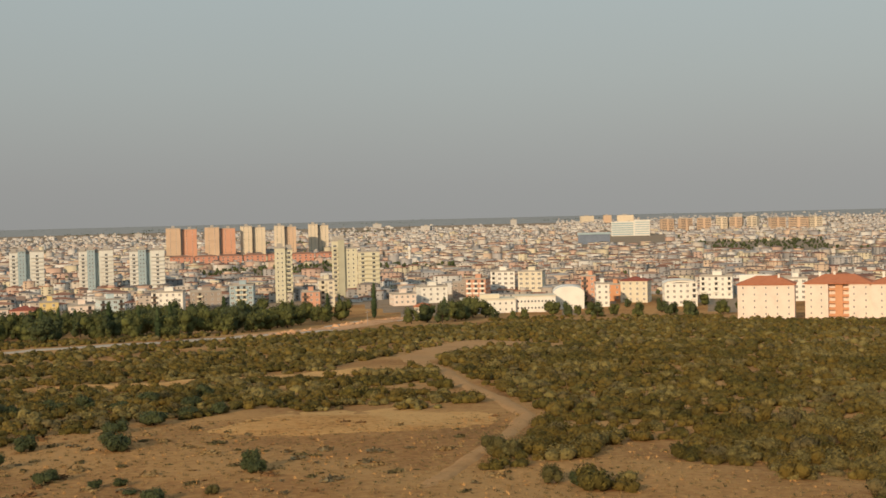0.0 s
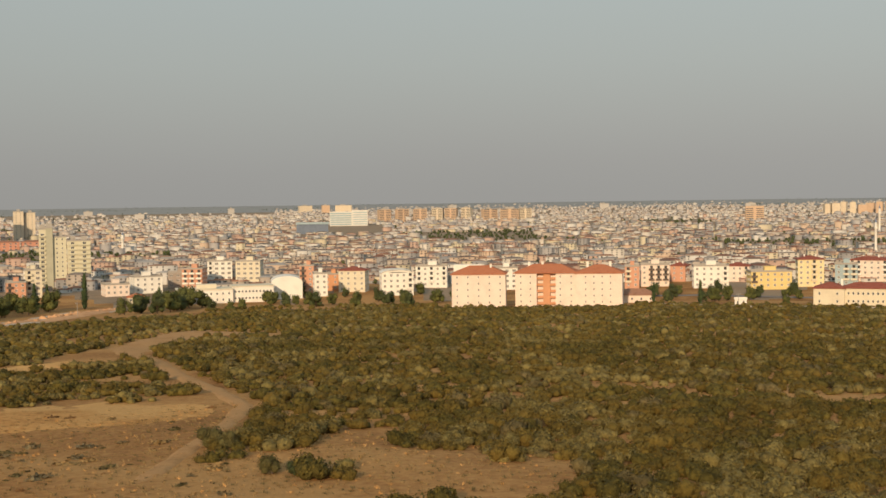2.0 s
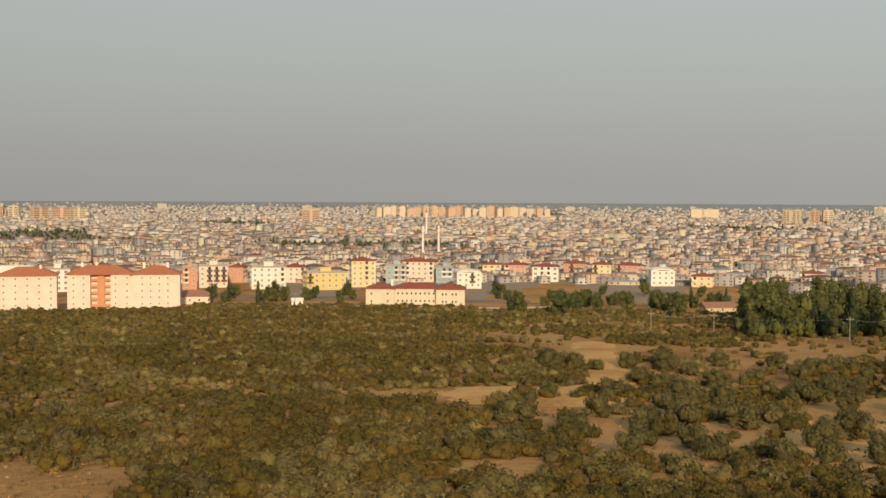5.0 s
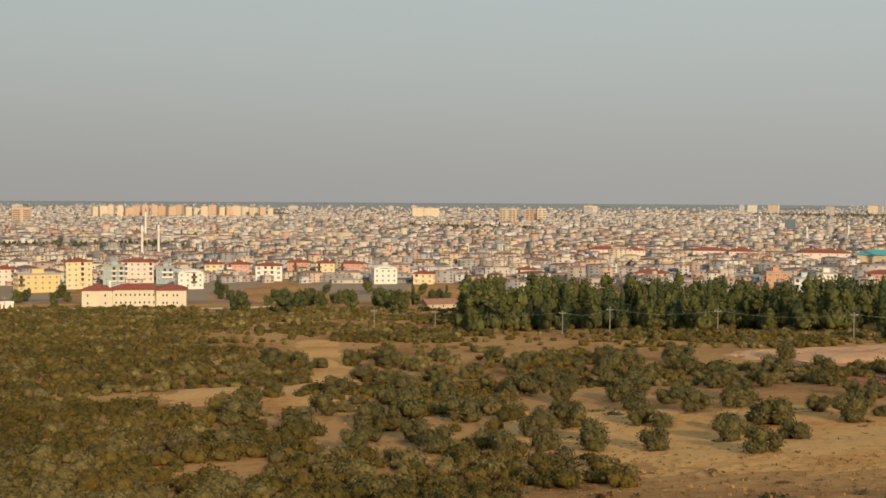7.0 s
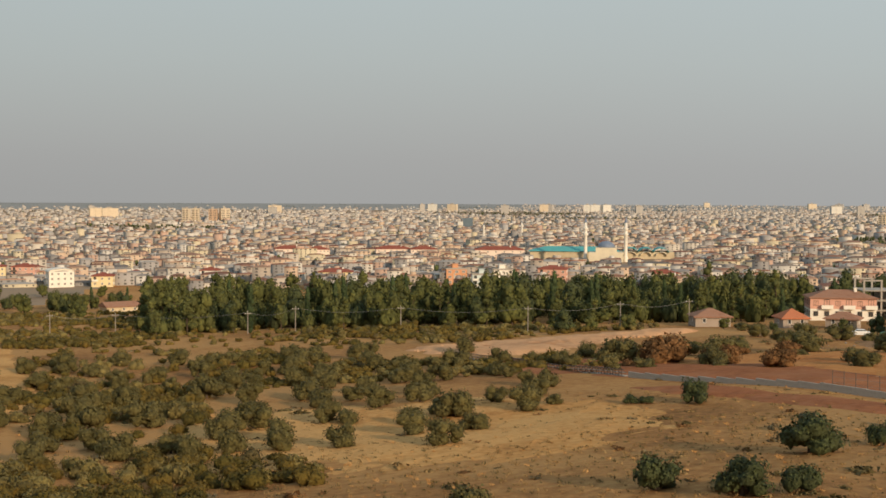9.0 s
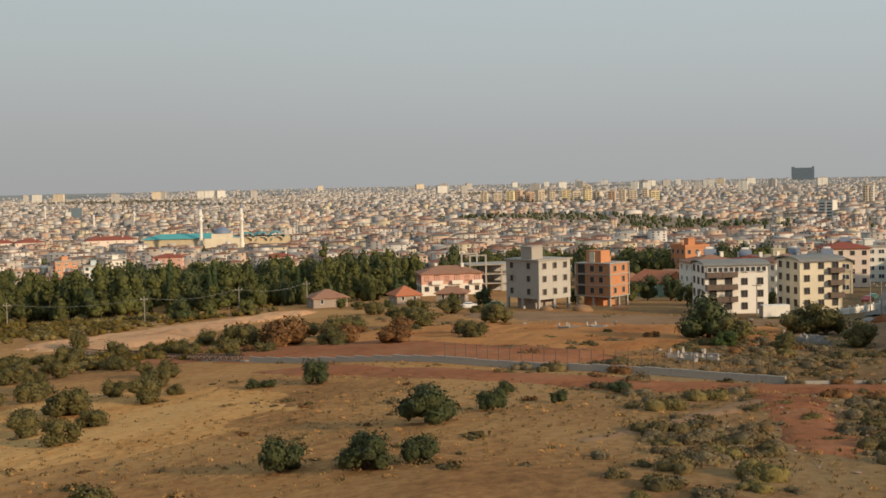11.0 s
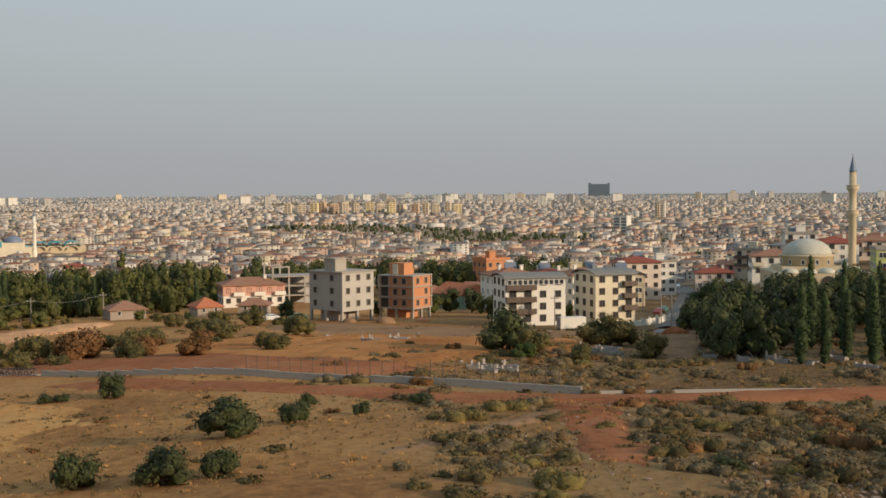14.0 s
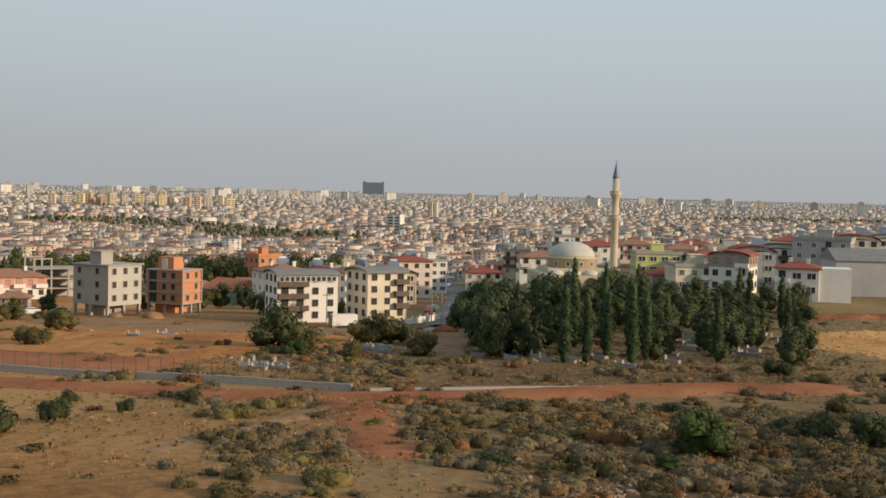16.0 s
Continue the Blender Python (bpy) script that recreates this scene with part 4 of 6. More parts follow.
# ---- buildings ----
def window_mesh(w, h, frame_mat, pane_mat, sill=True, cross=True):
    """A window seen from -Y: one shell of frame faces standing proud of recessed panes."""
    t, a, b = 0.1, w / 2, h / 2
    xs = [-a, -a + t, -t / 2, t / 2, a - t, a] if cross else [-a, -a + t, a - t, a]
    zs = [-b, -b + t, b - t, b]
    pane_cols = (1, 3) if cross else (1,)
    bm, seen = bmesh.new(), {}

    def v(x, y, z):
        key = (round(x, 3), round(y, 3), round(z, 3))
        if key not in seen:
            seen[key] = bm.verts.new((x, y, z))
        return seen[key]

    for i in range(len(xs) - 1):
        for j in range(3):
            pane = j == 1 and i in pane_cols
            x0, x1, z0, z1 = xs[i], xs[i + 1], zs[j], zs[j + 1]
            y = -0.03 if pane else -0.12
            bm.faces.new((v(x0, y, z0), v(x1, y, z0), v(x1, y, z1), v(x0, y, z1))).material_index = int(pane)
            if pane:
                rim = [(x0, z0), (x1, z0), (x1, z1), (x0, z1)]
                for k in range(4):
                    (p0, q0), (p1, q1) = rim[k], rim[(k + 1) % 4]
                    bm.faces.new((v(p0, -0.12, q0), v(p1, -0.12, q1), v(p1, -0.03, q1), v(p0, -0.03, q0)))
    rim = [(x, zs[0]) for x in xs] + [(xs[-1], z) for z in zs[1:]] + [(x, zs[-1]) for x in xs[-2::-1]] + [(xs[0], z) for z in zs[-2:0:-1]]
    for k in range(len(rim)):
        (p0, q0), (p1, q1) = rim[k], rim[(k + 1) % len(rim)]
        bm.faces.new((v(p0, -0.12, q0), v(p0, 0.02, q0), v(p1, 0.02, q1), v(p1, -0.12, q1)))
    me = bpy.data.meshes.new("window")
    bm.to_mesh(me)
    bm.free()
    me.materials.append(frame_mat)
    me.materials.append(pane_mat)
    return me


WIN = {
    "white": window_mesh(1.3, 1.4, M["frame"], M["glass"]),
    "small": window_mesh(0.9, 1.2, M["frame"], M["glass"], cross=False),
    "dark": window_mesh(1.3, 1.45, M["dark_frame"], M["glass"]),
    "wide": window_mesh(2.0, 1.5, M["frame"], M["glass"]),
    "door": window_mesh(1.5, 2.2, M["dark_frame"], M["glass"], sill=False),
    # unglazed openings: panes in the shade colour, over solid wall
    "hole": window_mesh(1.3, 1.5, M["concrete"], M["hole"], sill=False, cross=False),
    "big_hole": window_mesh(2.2, 2.3, M["concrete"], M["hole"], sill=False, cross=False),
    # windows for farther houses, their panes lightened for haze
    "tiny": window_mesh(0.75, 1.0, M["frame"], M["hazed_pane"], cross=False),
    "far_white": window_mesh(1.3, 1.4, M["frame"], M["hazed_pane"]),
    "far_wide": window_mesh(2.0, 1.5, M["frame"], M["hazed_pane"]),
    "strip": window_mesh(1.0, 1.1, M["frame"], M["glass"], sill=False, cross=False),
}


def balcony_mesh(w, deep, mat, rail):
    bm = boxes((-w / 2, w / 2, -deep, 0, -0.16, 0.0), (-w / 2, w / 2, -deep, -deep + 0.1, 0, 0.95, 1), (-w / 2, -w / 2 + 0.1, -deep + 0.1, 0, 0, 0.95, 1), (w / 2 - 0.1, w / 2, -deep + 0.1, 0, 0, 0.95, 1))
    me = bpy.data.meshes.new("balcony")
    bm.to_mesh(me)
    bm.free()
    me.materials.append(mat)
    me.materials.append(rail)
    return me


BALCONY = {k: balcony_mesh(3.2, 1.2, M[k if k != "brown" else "dark_frame"], M[k if k != "brown" else "dark_frame"]) for k in ("white", "cream", "tower", "brown", "rose")}


def glaze(root, w, d, floors, fh, z0, cols, style, face="front", skip=(), balconies=(), balcony="white", lift=1.55):
    """Windows in rows and columns on one face; balconies: the columns that have one."""
    width = w if face in ("front", "back") else d
    for f in range(floors):
        for c in range(cols):
            if (f, c) in skip:
                continue
            u = (c + 0.5) / cols * width - width / 2
            z = z0 + f * fh + lift
            turn = {"front": pose(u, -d / 2, z), "right": pose(w / 2, u, z, 0, 0, 90), "left": pose(-w / 2, -u, z, 0, 0, -90), "back": pose(-u, d / 2, z, 0, 0, 180)}[face]
            has = c in balconies and f > 0
            hang("window", WIN["door" if has and style != "hole" else style], root, "", turn)
            if has:
                hang("balcony", BALCONY[balcony], root, "", turn @ pose(0, 0, -lift + 0.15))


def apartment(label, th, r, w, d, floors, wall, roof="hip", roof_mat="terracotta", turn=0.0, fh=2.9, cols=4, side=3, style="white", balconies=(), balcony="white", rise=2.2, base=0.6, name="apartment_block", group="", up=0.0, upper=None, stairs=True):
    root = thing(name, label, "building", at(th, r, turn, up), group)
    H = base + floors * fh
    split = base + (floors - 1) * fh if upper else H
    part("wall", boxes((-w / 2, w / 2, -d / 2, d / 2, -2.5, split)), M[wall], root)
    if upper:
        part("upper_wall", boxes((-w / 2 - 0.05, w / 2 + 0.05, -d / 2 - 0.05, d / 2 + 0.05, split, H)), M[upper], root)
    if roof == "hip":
        part("roof", hip(w, d, H + 0.25, rise), M[roof_mat], root)
        for x, y in ((-w * 0.2, d * 0.1), (w * 0.22, -d * 0.12)) if floors > 1 else ():
            part("chimney", boxes((x - 0.4, x + 0.4, y - 0.4, y + 0.4, H + 0.5, H + rise + 0.7), (x - 0.5, x + 0.5, y - 0.5, y + 0.5, H + rise + 0.7, H + rise + 0.85)), M["white"], root)
    elif roof == "gable":
        part("roof", hip(w, d, H + 0.25, rise, ridge=1.0), M[roof_mat], root)
        g = bmesh.new()
        along = w >= d
        for s in (-1, 1):
            q = [(s * w / 2, -d / 2, H), (s * w / 2, d / 2, H), (s * w / 2, 0, H + rise)] if along else [(-w / 2, s * d / 2, H), (w / 2, s * d / 2, H), (0, s * d / 2, H + rise)]
            a = [g.verts.new(p) for p in q]
            b = [g.verts.new((p[0] * 0.97, p[1] * 0.97, p[2])) for p in q]
            g.faces.new(a), g.faces.new(b[::-1])
            for k in range(3):
                g.faces.new((a[k], b[k], b[(k + 1) % 3], a[(k + 1) % 3]))
        part("gable", g, M[upper or wall], root)
    elif roof == "vaultx":
        part("roof", vault(d, w, H - 0.1, rise), M[roof_mat], root, "", pose(0, 0, 0, 0, 0, 90))
        part("gable", vault(d, w - 0.6, H - 0.4, rise - 0.1, over=-0.05, thick=rise * 0.5), M[upper or wall], root, "", pose(0, 0, 0, 0, 0, 90))
    elif roof == "vault":
        part("roof", vault(w, d, H - 0.1, rise), M[roof_mat], root)
        part("gable", vault(w, d - 0.6, H - 0.4, rise - 0.1, over=-0.05, thick=rise * 0.5), M[upper or wall], root)
    else:
        part("roof", boxes((-w / 2 - 0.25, w / 2 + 0.25, -d / 2 - 0.25, d / 2 + 0.25, H, H + 0.25), (-w / 2 - 0.25, w / 2 + 0.25, -d / 2 - 0.25, -d / 2 - 0.05, H + 0.25, H + 0.9), (-w / 2 - 0.25, w / 2 + 0.25, d / 2 + 0.05, d / 2 + 0.25, H + 0.25, H + 0.9), (-w / 2 - 0.25, -w / 2 - 0.05, -d / 2 - 0.05, d / 2 + 0.05, H + 0.25, H + 0.9), (w / 2 + 0.05, w / 2 + 0.25, -d / 2 - 0.05, d / 2 + 0.05, H + 0.25, H + 0.9)), M[roof_mat], root)
        if stairs:
            part("stair_head", boxes((-w * 0.12, w * 0.16, -d * 0.1, d * 0.2, H + 0.25, H + 2.7), (-w * 0.14, w * 0.18, -d * 0.12, d * 0.22, H + 2.7, H + 2.9)), M[wall], root)
    glaze(root, w, d, floors, fh, base, cols, style, "front", balconies=balconies, balcony=balcony)
    if side and turn > 3:
        glaze(root, w, d, floors, fh, base, side, style, "left")
    if side and turn < -3:
        glaze(root, w, d, floors, fh, base, side, style, "right")
    return root


# the two pale pink blocks with red hipped roofs
apartment("pale pink five-storey apartment block with red hipped roof", 14.12, 566, 23.5, 15, 5, "pink", "hip", "terracotta", -3, 2.75, 5, 3, "tiny", rise=3.4, base=0.8, group="pink apartment blocks")
b = thing("apartment_block", "long pale pink five-storey block with orange recessed balconies", "building", at(18.15, 572, -4), "pink apartment blocks")
part("wall", boxes((-23.5, -14.0, -8, 8, -2, 14.8), (-5.6, 3.5, -8, 8, -2, 14.8), (3.5, 23.5, -9.5, 7, -2, 14.8), (-14, -5.6, -5, 8, -2, 14.8)), M["pink"], b)
for k in range(5):
    for x0, x1 in ((-14, -11.2), (-8.2, -5.6)):
        part("balcony", boxes((x0, x1, -6.6, -5, 0.9 + 2.75 * k, 1.9 + 2.75 * k)), M["orange_paint"], b, "orange balcony front")
part("stair_tower", boxes((-11.2, -8.2, -6.9, -5, 0, 14.6)), M["orange_paint"], b, "orange stair tower")
part("roof", hip(28, 16, 15.0, 3.6), M["terracotta"], b, m=pose(-10, 0, 0))
part("roof", hip(20.5, 16.5, 15.0, 3.3), M["terracotta"], b, m=pose(13.4, -1.2, 0))
for x in (-18, -12, 8, 18):
    part("chimney", boxes((x - 0.5, x + 0.5, -0.5, 0.5, 16.5, 19.4), (x - 0.6, x + 0.6, -0.6, 0.6, 19.4, 19.6)), M["white"], b)
for f in range(5):
    for x, y in ((-21, -8), (-16.8, -8), (-3.6, -8), (1.2, -8), (7.6, -9.5), (11.2, -9.5), (14.8, -9.5), (18.4, -9.5)):
        hang("window", WIN["tiny"], b, "", pose(x, y, 2.35 + 2.75 * f))
part("wall", boxes((-7, 7, -3, 3, -2, 18.5)), M["white"], thing("apartment_block", "plain white apartment block behind a red roof", "building", at(13.6, 640, 0)))

# school with red roof
b = thing("school", "long cream two-storey school with red hipped roofs", "building", at(30.95, 588, -3))
part("wall", boxes((-23, -10, -7, 7, -2, 7.6), (-10, 9, -4.5, 7, -2, 7.6), (9, 22, -8.5, 7, -2, 7.6)), M["cream"], b)
part("roof", hip(13, 14, 7.8, 2.4), M["red_tiles"], b, m=pose(-16.5, 0, 0))
part("roof", hip(22, 11.5, 7.8, 2.2), M["red_tiles"], b, m=pose(-0.5, 1.2, 0.02))
part("roof", hip(13, 15.5, 7.8, 2.4), M["red_tiles"], b, m=pose(15.5, -0.8, 0))
for f in range(2):
    for x in np.linspace(-8.5, 7.8, 9):
        hang("window", WIN["small"], b, "", pose(float(x), -4.5, 2.0 + 3.4 * f))
    for x in (-20.5, -13.0):
        hang("window", WIN["small"], b, "", pose(x, -7, 2.0 + 3.4 * f))
    for x in (12.0, 13.6, 16.5, 18.1):
        hang("window", WIN["small"], b, "", pose(x, -8.5, 2.0 + 3.4 * f))
part("chimney", boxes((-12, -11, 0, 1, 8, 11.4)), M["white"], b)

# low flat school and the blank gable beside it
b = thing("school", "long low white school with flat roof and window bands", "building", at(2.75, 668, 4))
part("wall", boxes((-24, 4, -9, 8, -2, 7.0), (4, 25, -6, 8, -2, 8.0)), M["white"], b)
part("roof", boxes((-24.4, 4, -9.4, 8.4, 7.0, 7.5), (4, 25.4, -6.4, 8.4, 8.0, 8.5), (-14, -4, -4, 3, 7.5, 9.6)), M["cream"], b)
for f in range(2):
    for x in np.linspace(5.5, 23.5, 11):
        hang("window", WIN["strip"], b, "", pose(float(x), -6, 2.2 + 3.4 * f))
    for x in np.linspace(-22, 2, 9):
        hang("window", WIN["small"], b, "", pose(float(x), -9, 2.0 + 3.1 * f))
b = thing("gym_hall", "white hall with blank arched gable wall", "building", at(5.5, 690, 2))
part("wall", boxes((-8, 8, -10, 10, -2, 8.6)), M["white"], b)
part("roof", vault(16, 20, 8.5, 3.4, 0.2), M["white"], b)
g = bmesh.new()
arch = [(-8, -2), (8, -2)] + [(8.2 * math.cos(math.pi * k / 12), 8.5 + 3.5 * math.sin(math.pi * k / 12)) for k in range(13)]
front, back = [[g.verts.new((x, y, z)) for x, z in arch] for y in (-10.6, -10.2)]
g.faces.new(front)
g.faces.new(back[::-1])
for k in range(len(arch)):
    g.faces.new((front[k], back[k], back[(k + 1) % len(arch)], front[(k + 1) % len(arch)]))
bmesh.ops.recalc_face_normals(g, faces=g.faces)
part("gable", g, M["white"], b)

# front row of the town
row_rng = random.Random(21)
FRONT = [  # bearing, distance, width, floors, wall, roof
    (-19.6, 640, 15, 4, "pink", "flat"), (-18.2, 655, 12, 4, "rose", "hip"), (-17.2, 640, 9, 4, "yellow", "flat"), (-15.9, 650, 12, 4, "pink", "flat"), (-14.7, 700, 13, 4, "sky_blue", "flat"), (-12.2, 735, 17, 4, "white", "flat"), (-10.6, 730, 18, 4, "taupe", "flat"), (-9.0, 735, 14, 4, "blue_grey", "flat"), (-6.0, 745, 10, 4, "salmon", "flat"), (-5.3, 750, 9, 5, "cream", "flat"),
    (-1.9, 735, 13, 3, "pink", "flat"), (-0.6, 715, 16, 3, "white", "flat"), (0.9, 745, 15, 4, "taupe", "flat"), (1.5, 735, 12, 4, "salmon", "flat"), (2.6, 760, 15, 5, "white", "flat"), (3.9, 760, 15, 5, "cream", "flat"),
    (6.5, 725, 8, 5, "salmon", "flat"), (7.0, 705, 7, 4, "white", "flat"), (7.6, 745, 9, 4, "orange_paint", "flat"), (8.5, 690, 15, 4, "cream", "hip"), (10.4, 690, 17, 4, "white", "vault"), (12.0, 735, 18, 4, "white", "flat"), (15.3, 720, 12, 5, "white", "flat"),
    (20.9, 735, 8, 4, "salmon", "flat"), (21.9, 720, 16, 4, "pink", "flat"), (23.0, 745, 9, 4, "salmon", "hip"), (24.3, 712, 19, 4, "white", "flat"), (25.5, 760, 14, 4, "pink", "hip"), (26.8, 716, 22, 4, "yellow", "flat"), (28.5, 722, 14, 5, "pale_yellow", "hip"), (30.0, 745, 12, 4, "blue_grey", "flat"), (31.0, 755, 22, 4, "pink", "hip"), (32.2, 752, 10, 4, "blue_grey", "flat"), (33.2, 730, 14, 4, "white", "vault"), (34.3, 770, 12, 4, "pale_yellow", "hip"),
    (35.4, 770, 14, 4, "rose", "hip"), (36.7, 760, 16, 4, "white", "hip"), (38.0, 755, 14, 4, "salmon", "hip"), (39.2, 750, 12, 4, "pale_yellow", "hip"), (40.4, 745, 14, 4, "rose", "hip"), (41.8, 730, 14, 4, "white", "vault"), (43.6, 720, 12, 3, "pale_yellow", "hip"), (45.0, 735, 13, 3, "salmon", "hip"), (46.7, 745, 13, 3, "rose", "hip"), (48.2, 750, 12, 3, "white", "hip"),
    (53.7, 752, 20, 2, "pale_yellow", "hip"), (59.0, 700, 12, 3, "orange_paint", "flat"), (60.2, 690, 10, 3, "sky_blue", "flat"), (61.1, 690, 12, 3, "white", "flat"), (63.4, 700, 16, 3, "rose", "hip"), (68.2, 720, 18, 2, "cream", "hip"), (73.0, 700, 14, 2, "cream", "flat"), (79.6, 640, 15, 2, "cream", "hip"),
]
COLOUR_WORDS = dict(pink="pale pink", rose="rose-coloured", yellow="bright yellow", sky_blue="pale blue", white="white", taupe="brown", blue_grey="blue-grey", salmon="brick-red", cream="cream", orange_paint="orange", pale_yellow="pale yellow", grey="grey", lime="yellow-green", stone="sand-coloured")
NUMBER = {2: "two", 3: "three", 4: "four", 5: "five"}
for th, r, w, fl, wall, roof in FRONT:
    r += row_rng.uniform(-12, 40) + (45 if 34 < th < 50 else 0)
    fl = max(2, fl - (1 if row_rng.random() < 0.3 or 34 < th < 50 else 0))
    words = {"flat": "flat parapet roof", "hip": "red tiled roof", "vault": "white arched roof"}[roof]
    apartment(f"{COLOUR_WORDS[wall]} {NUMBER[fl]}-storey apartment house with {words}", th, r, w, 13, fl, wall, roof, {"flat": "concrete", "hip": "red_tiles", "vault": "white"}[roof], row_rng.uniform(-14, 14), 2.9, max(2, round(w / 3.6)), 3, row_rng.choice(("far_white", "far_wide", "far_white")), tuple(k for k in range(max(2, round(w / 3.6))) if row_rng.random() < 0.35), row_rng.choice(("white", "cream", "brown")), rise=1.9, group="front row of the town")


# high-rises
def tower(label, th, r, blocks, group, fh=2.8, name="tower_block", windows=True):
    """blocks: x0, x1, depth shift, height, wall, balcony wall or none"""
    root = thing(name, label, "building", at(th, r, 0), group)
    for x0, x1, y, h, wall, bal in blocks:
        part("wall", boxes((x0, x1, y - 7, y + 7, -3, h)), M[wall], root)
        part("roof", boxes((x0 - 0.3, x1 + 0.3, y - 7.3, y + 7.3, h, h + 0.8), ((x0 + x1) / 2 - 1.8, (x0 + x1) / 2 + 1.8, y - 2, y + 2, h + 0.8, h + 3.0)), M["concrete"], root)
        floors = int(h / fh)
        for f in range(floors):
            if bal:
                part("balcony", boxes((x0 + 0.4, x1 - 0.4, y - 8.1, y - 7, f * fh + 0.6, f * fh + 1.5)), M[bal], root)
                if windows:
                    hang("window", WIN["wide"], root, "", pose((x0 + x1) / 2, y - 7, f * fh + 2.1))
            elif windows and x1 - x0 > 5:
                for u in (0.3, 0.7):
                    hang("window", WIN["small"], root, "", pose(x0 + (x1 - x0) * u, y - 7, f * fh + 1.9))
    return root


for th, r in ((-18.05, 1000), (-15.2, 978), (-13.05, 945)):
    tower("pale twelve-storey tower with blue-grey stair core", th, r, [(-12.5, -6.5, 1, 30, "tower_white", "tower_white"), (-6.5, -1, 0, 31, "blue_grey", ""), (-1, 2, 3, 29, "blue_grey", ""), (2, 12, -1, 30.5, "tower_white", "tower_white")], "white and blue towers")
tower("slim grey-green tower block with balconies", -7.15, 793, [(-5.4, 1.0, 0, 33, "tower", ""), (1.0, 5.4, 2, 32, "tower", "tower")], "grey-green towers")
tower("stepped cluster of grey-green tower blocks with balconies", -3.9, 830, [(-16, -11.8, 0, 36, "tower", "tower"), (-11.8, -7.8, -1, 36.8, "tower_dark", ""), (-7.8, 0.2, 1, 31, "tower", ""), (0.6, 7.0, 0, 28.5, "tower", "tower"), (7.0, 14.6, -1, 28.5, "tower", "tower")], "grey-green towers")
for th, r, w, wall, side in ((-11.57, 1560, 36, "far_orange", "salmon"), (-9.9, 1555, 36, "far_orange", "salmon"), (-8.47, 1575, 30, "far_cream", "far_cream"), (-7.05, 1545, 26, "far_cream", "far_orange"), (-5.58, 1605, 25, "far_cream", "far_cream")):
    tower("tall orange and cream tower block on the plain", th, r, [(-w / 2, -w * 0.03, 0, 37, wall, ""), (w * 0.03, w / 2, 6, 35.5, side, ""), (-w * 0.03, w * 0.03, 4, 33, "taupe", "")], "orange towers", windows=True)
for k in range(7):
    b = thing("terrace_block", "low salmon-red terrace block below the towers", "building", at(-11.6 + 1.06 * k, 1372, 4), "salmon terraces")
    part("wall", boxes((-11.5, 11.5, -6, 6, -2, 9.5)), M["far_salmon"], b)
    part("roof", hip(23, 12, 9.7, 1.6), M["old_tiles"], b)
    for x in (-8, -3, 3, 8):
        for f in range(3):
            hang("window", WIN["wide"], b, "", pose(x, -6, 2.0 + 2.9 * f))
# blocks standing out of the far town: bearing, distance, width, height, wall
FAR_BLOCKS = [(9.9, 2300, 22, 22, "far_orange"), (10.7, 2300, 22, 22, "far_orange"), (11.5, 2310, 24, 22, "far_orange"), (12.3, 2330, 20, 22, "far_cream"), (12.9, 2330, 22, 22, "far_orange"), (13.6, 2330, 18, 24, "far_cream"), (14.6, 2250, 26, 21, "far_orange"), (15.5, 2250, 32, 21, "far_orange"), (16.2, 2260, 22, 21, "far_cream"), (6.4, 3300, 34, 18, "far_cream"), (7.3, 3300, 20, 22, "far_orange"), (8.1, 3300, 42, 18, "far_cream"),
    (26.2, 2060, 28, 26, "far_orange"), (47.15, 2210, 11, 31, "far_cream"), (47.55, 2230, 12, 34, "far_cream"), (48.3, 2230, 14, 22, "far_orange"), (48.8, 2230, 16, 24, "far_cream"), (43.3, 2560, 24, 18, "far_cream"), (43.9, 2560, 30, 18, "far_cream"), (51.0, 3000, 30, 18, "far_cream"), (93.85, 1650, 6, 30, "far_cream"), (94.1, 1655, 4, 31, "tower_white"), (92.3, 1300, 14, 17, "tower_white"), (82.0, 2300, 16, 24, "far_cream")]
fr = random.Random(31)
for k in range(22):
    FAR_BLOCKS.append((29.2 + 0.36 * k, 2500 + fr.uniform(-60, 60), fr.uniform(9, 15), fr.uniform(16, 25), fr.choice(("far_orange", "far_cream", "far_cream"))))
for k in range(16):
    FAR_BLOCKS.append((77.5 + 0.5 * k + fr.uniform(-0.1, 0.1), 2050 + fr.uniform(-80, 80), fr.uniform(9, 14), fr.uniform(15, 20), fr.choice(("far_orange", "far_cream", "far_cream", "pale_yellow"))))
# scattered far blocks; the grey walls among them carry haze in their colour
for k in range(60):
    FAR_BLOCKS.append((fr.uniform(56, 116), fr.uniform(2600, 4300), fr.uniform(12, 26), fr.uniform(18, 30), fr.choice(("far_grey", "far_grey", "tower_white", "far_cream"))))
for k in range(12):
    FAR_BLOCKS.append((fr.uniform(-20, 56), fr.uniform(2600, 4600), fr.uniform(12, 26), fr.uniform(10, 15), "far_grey"))
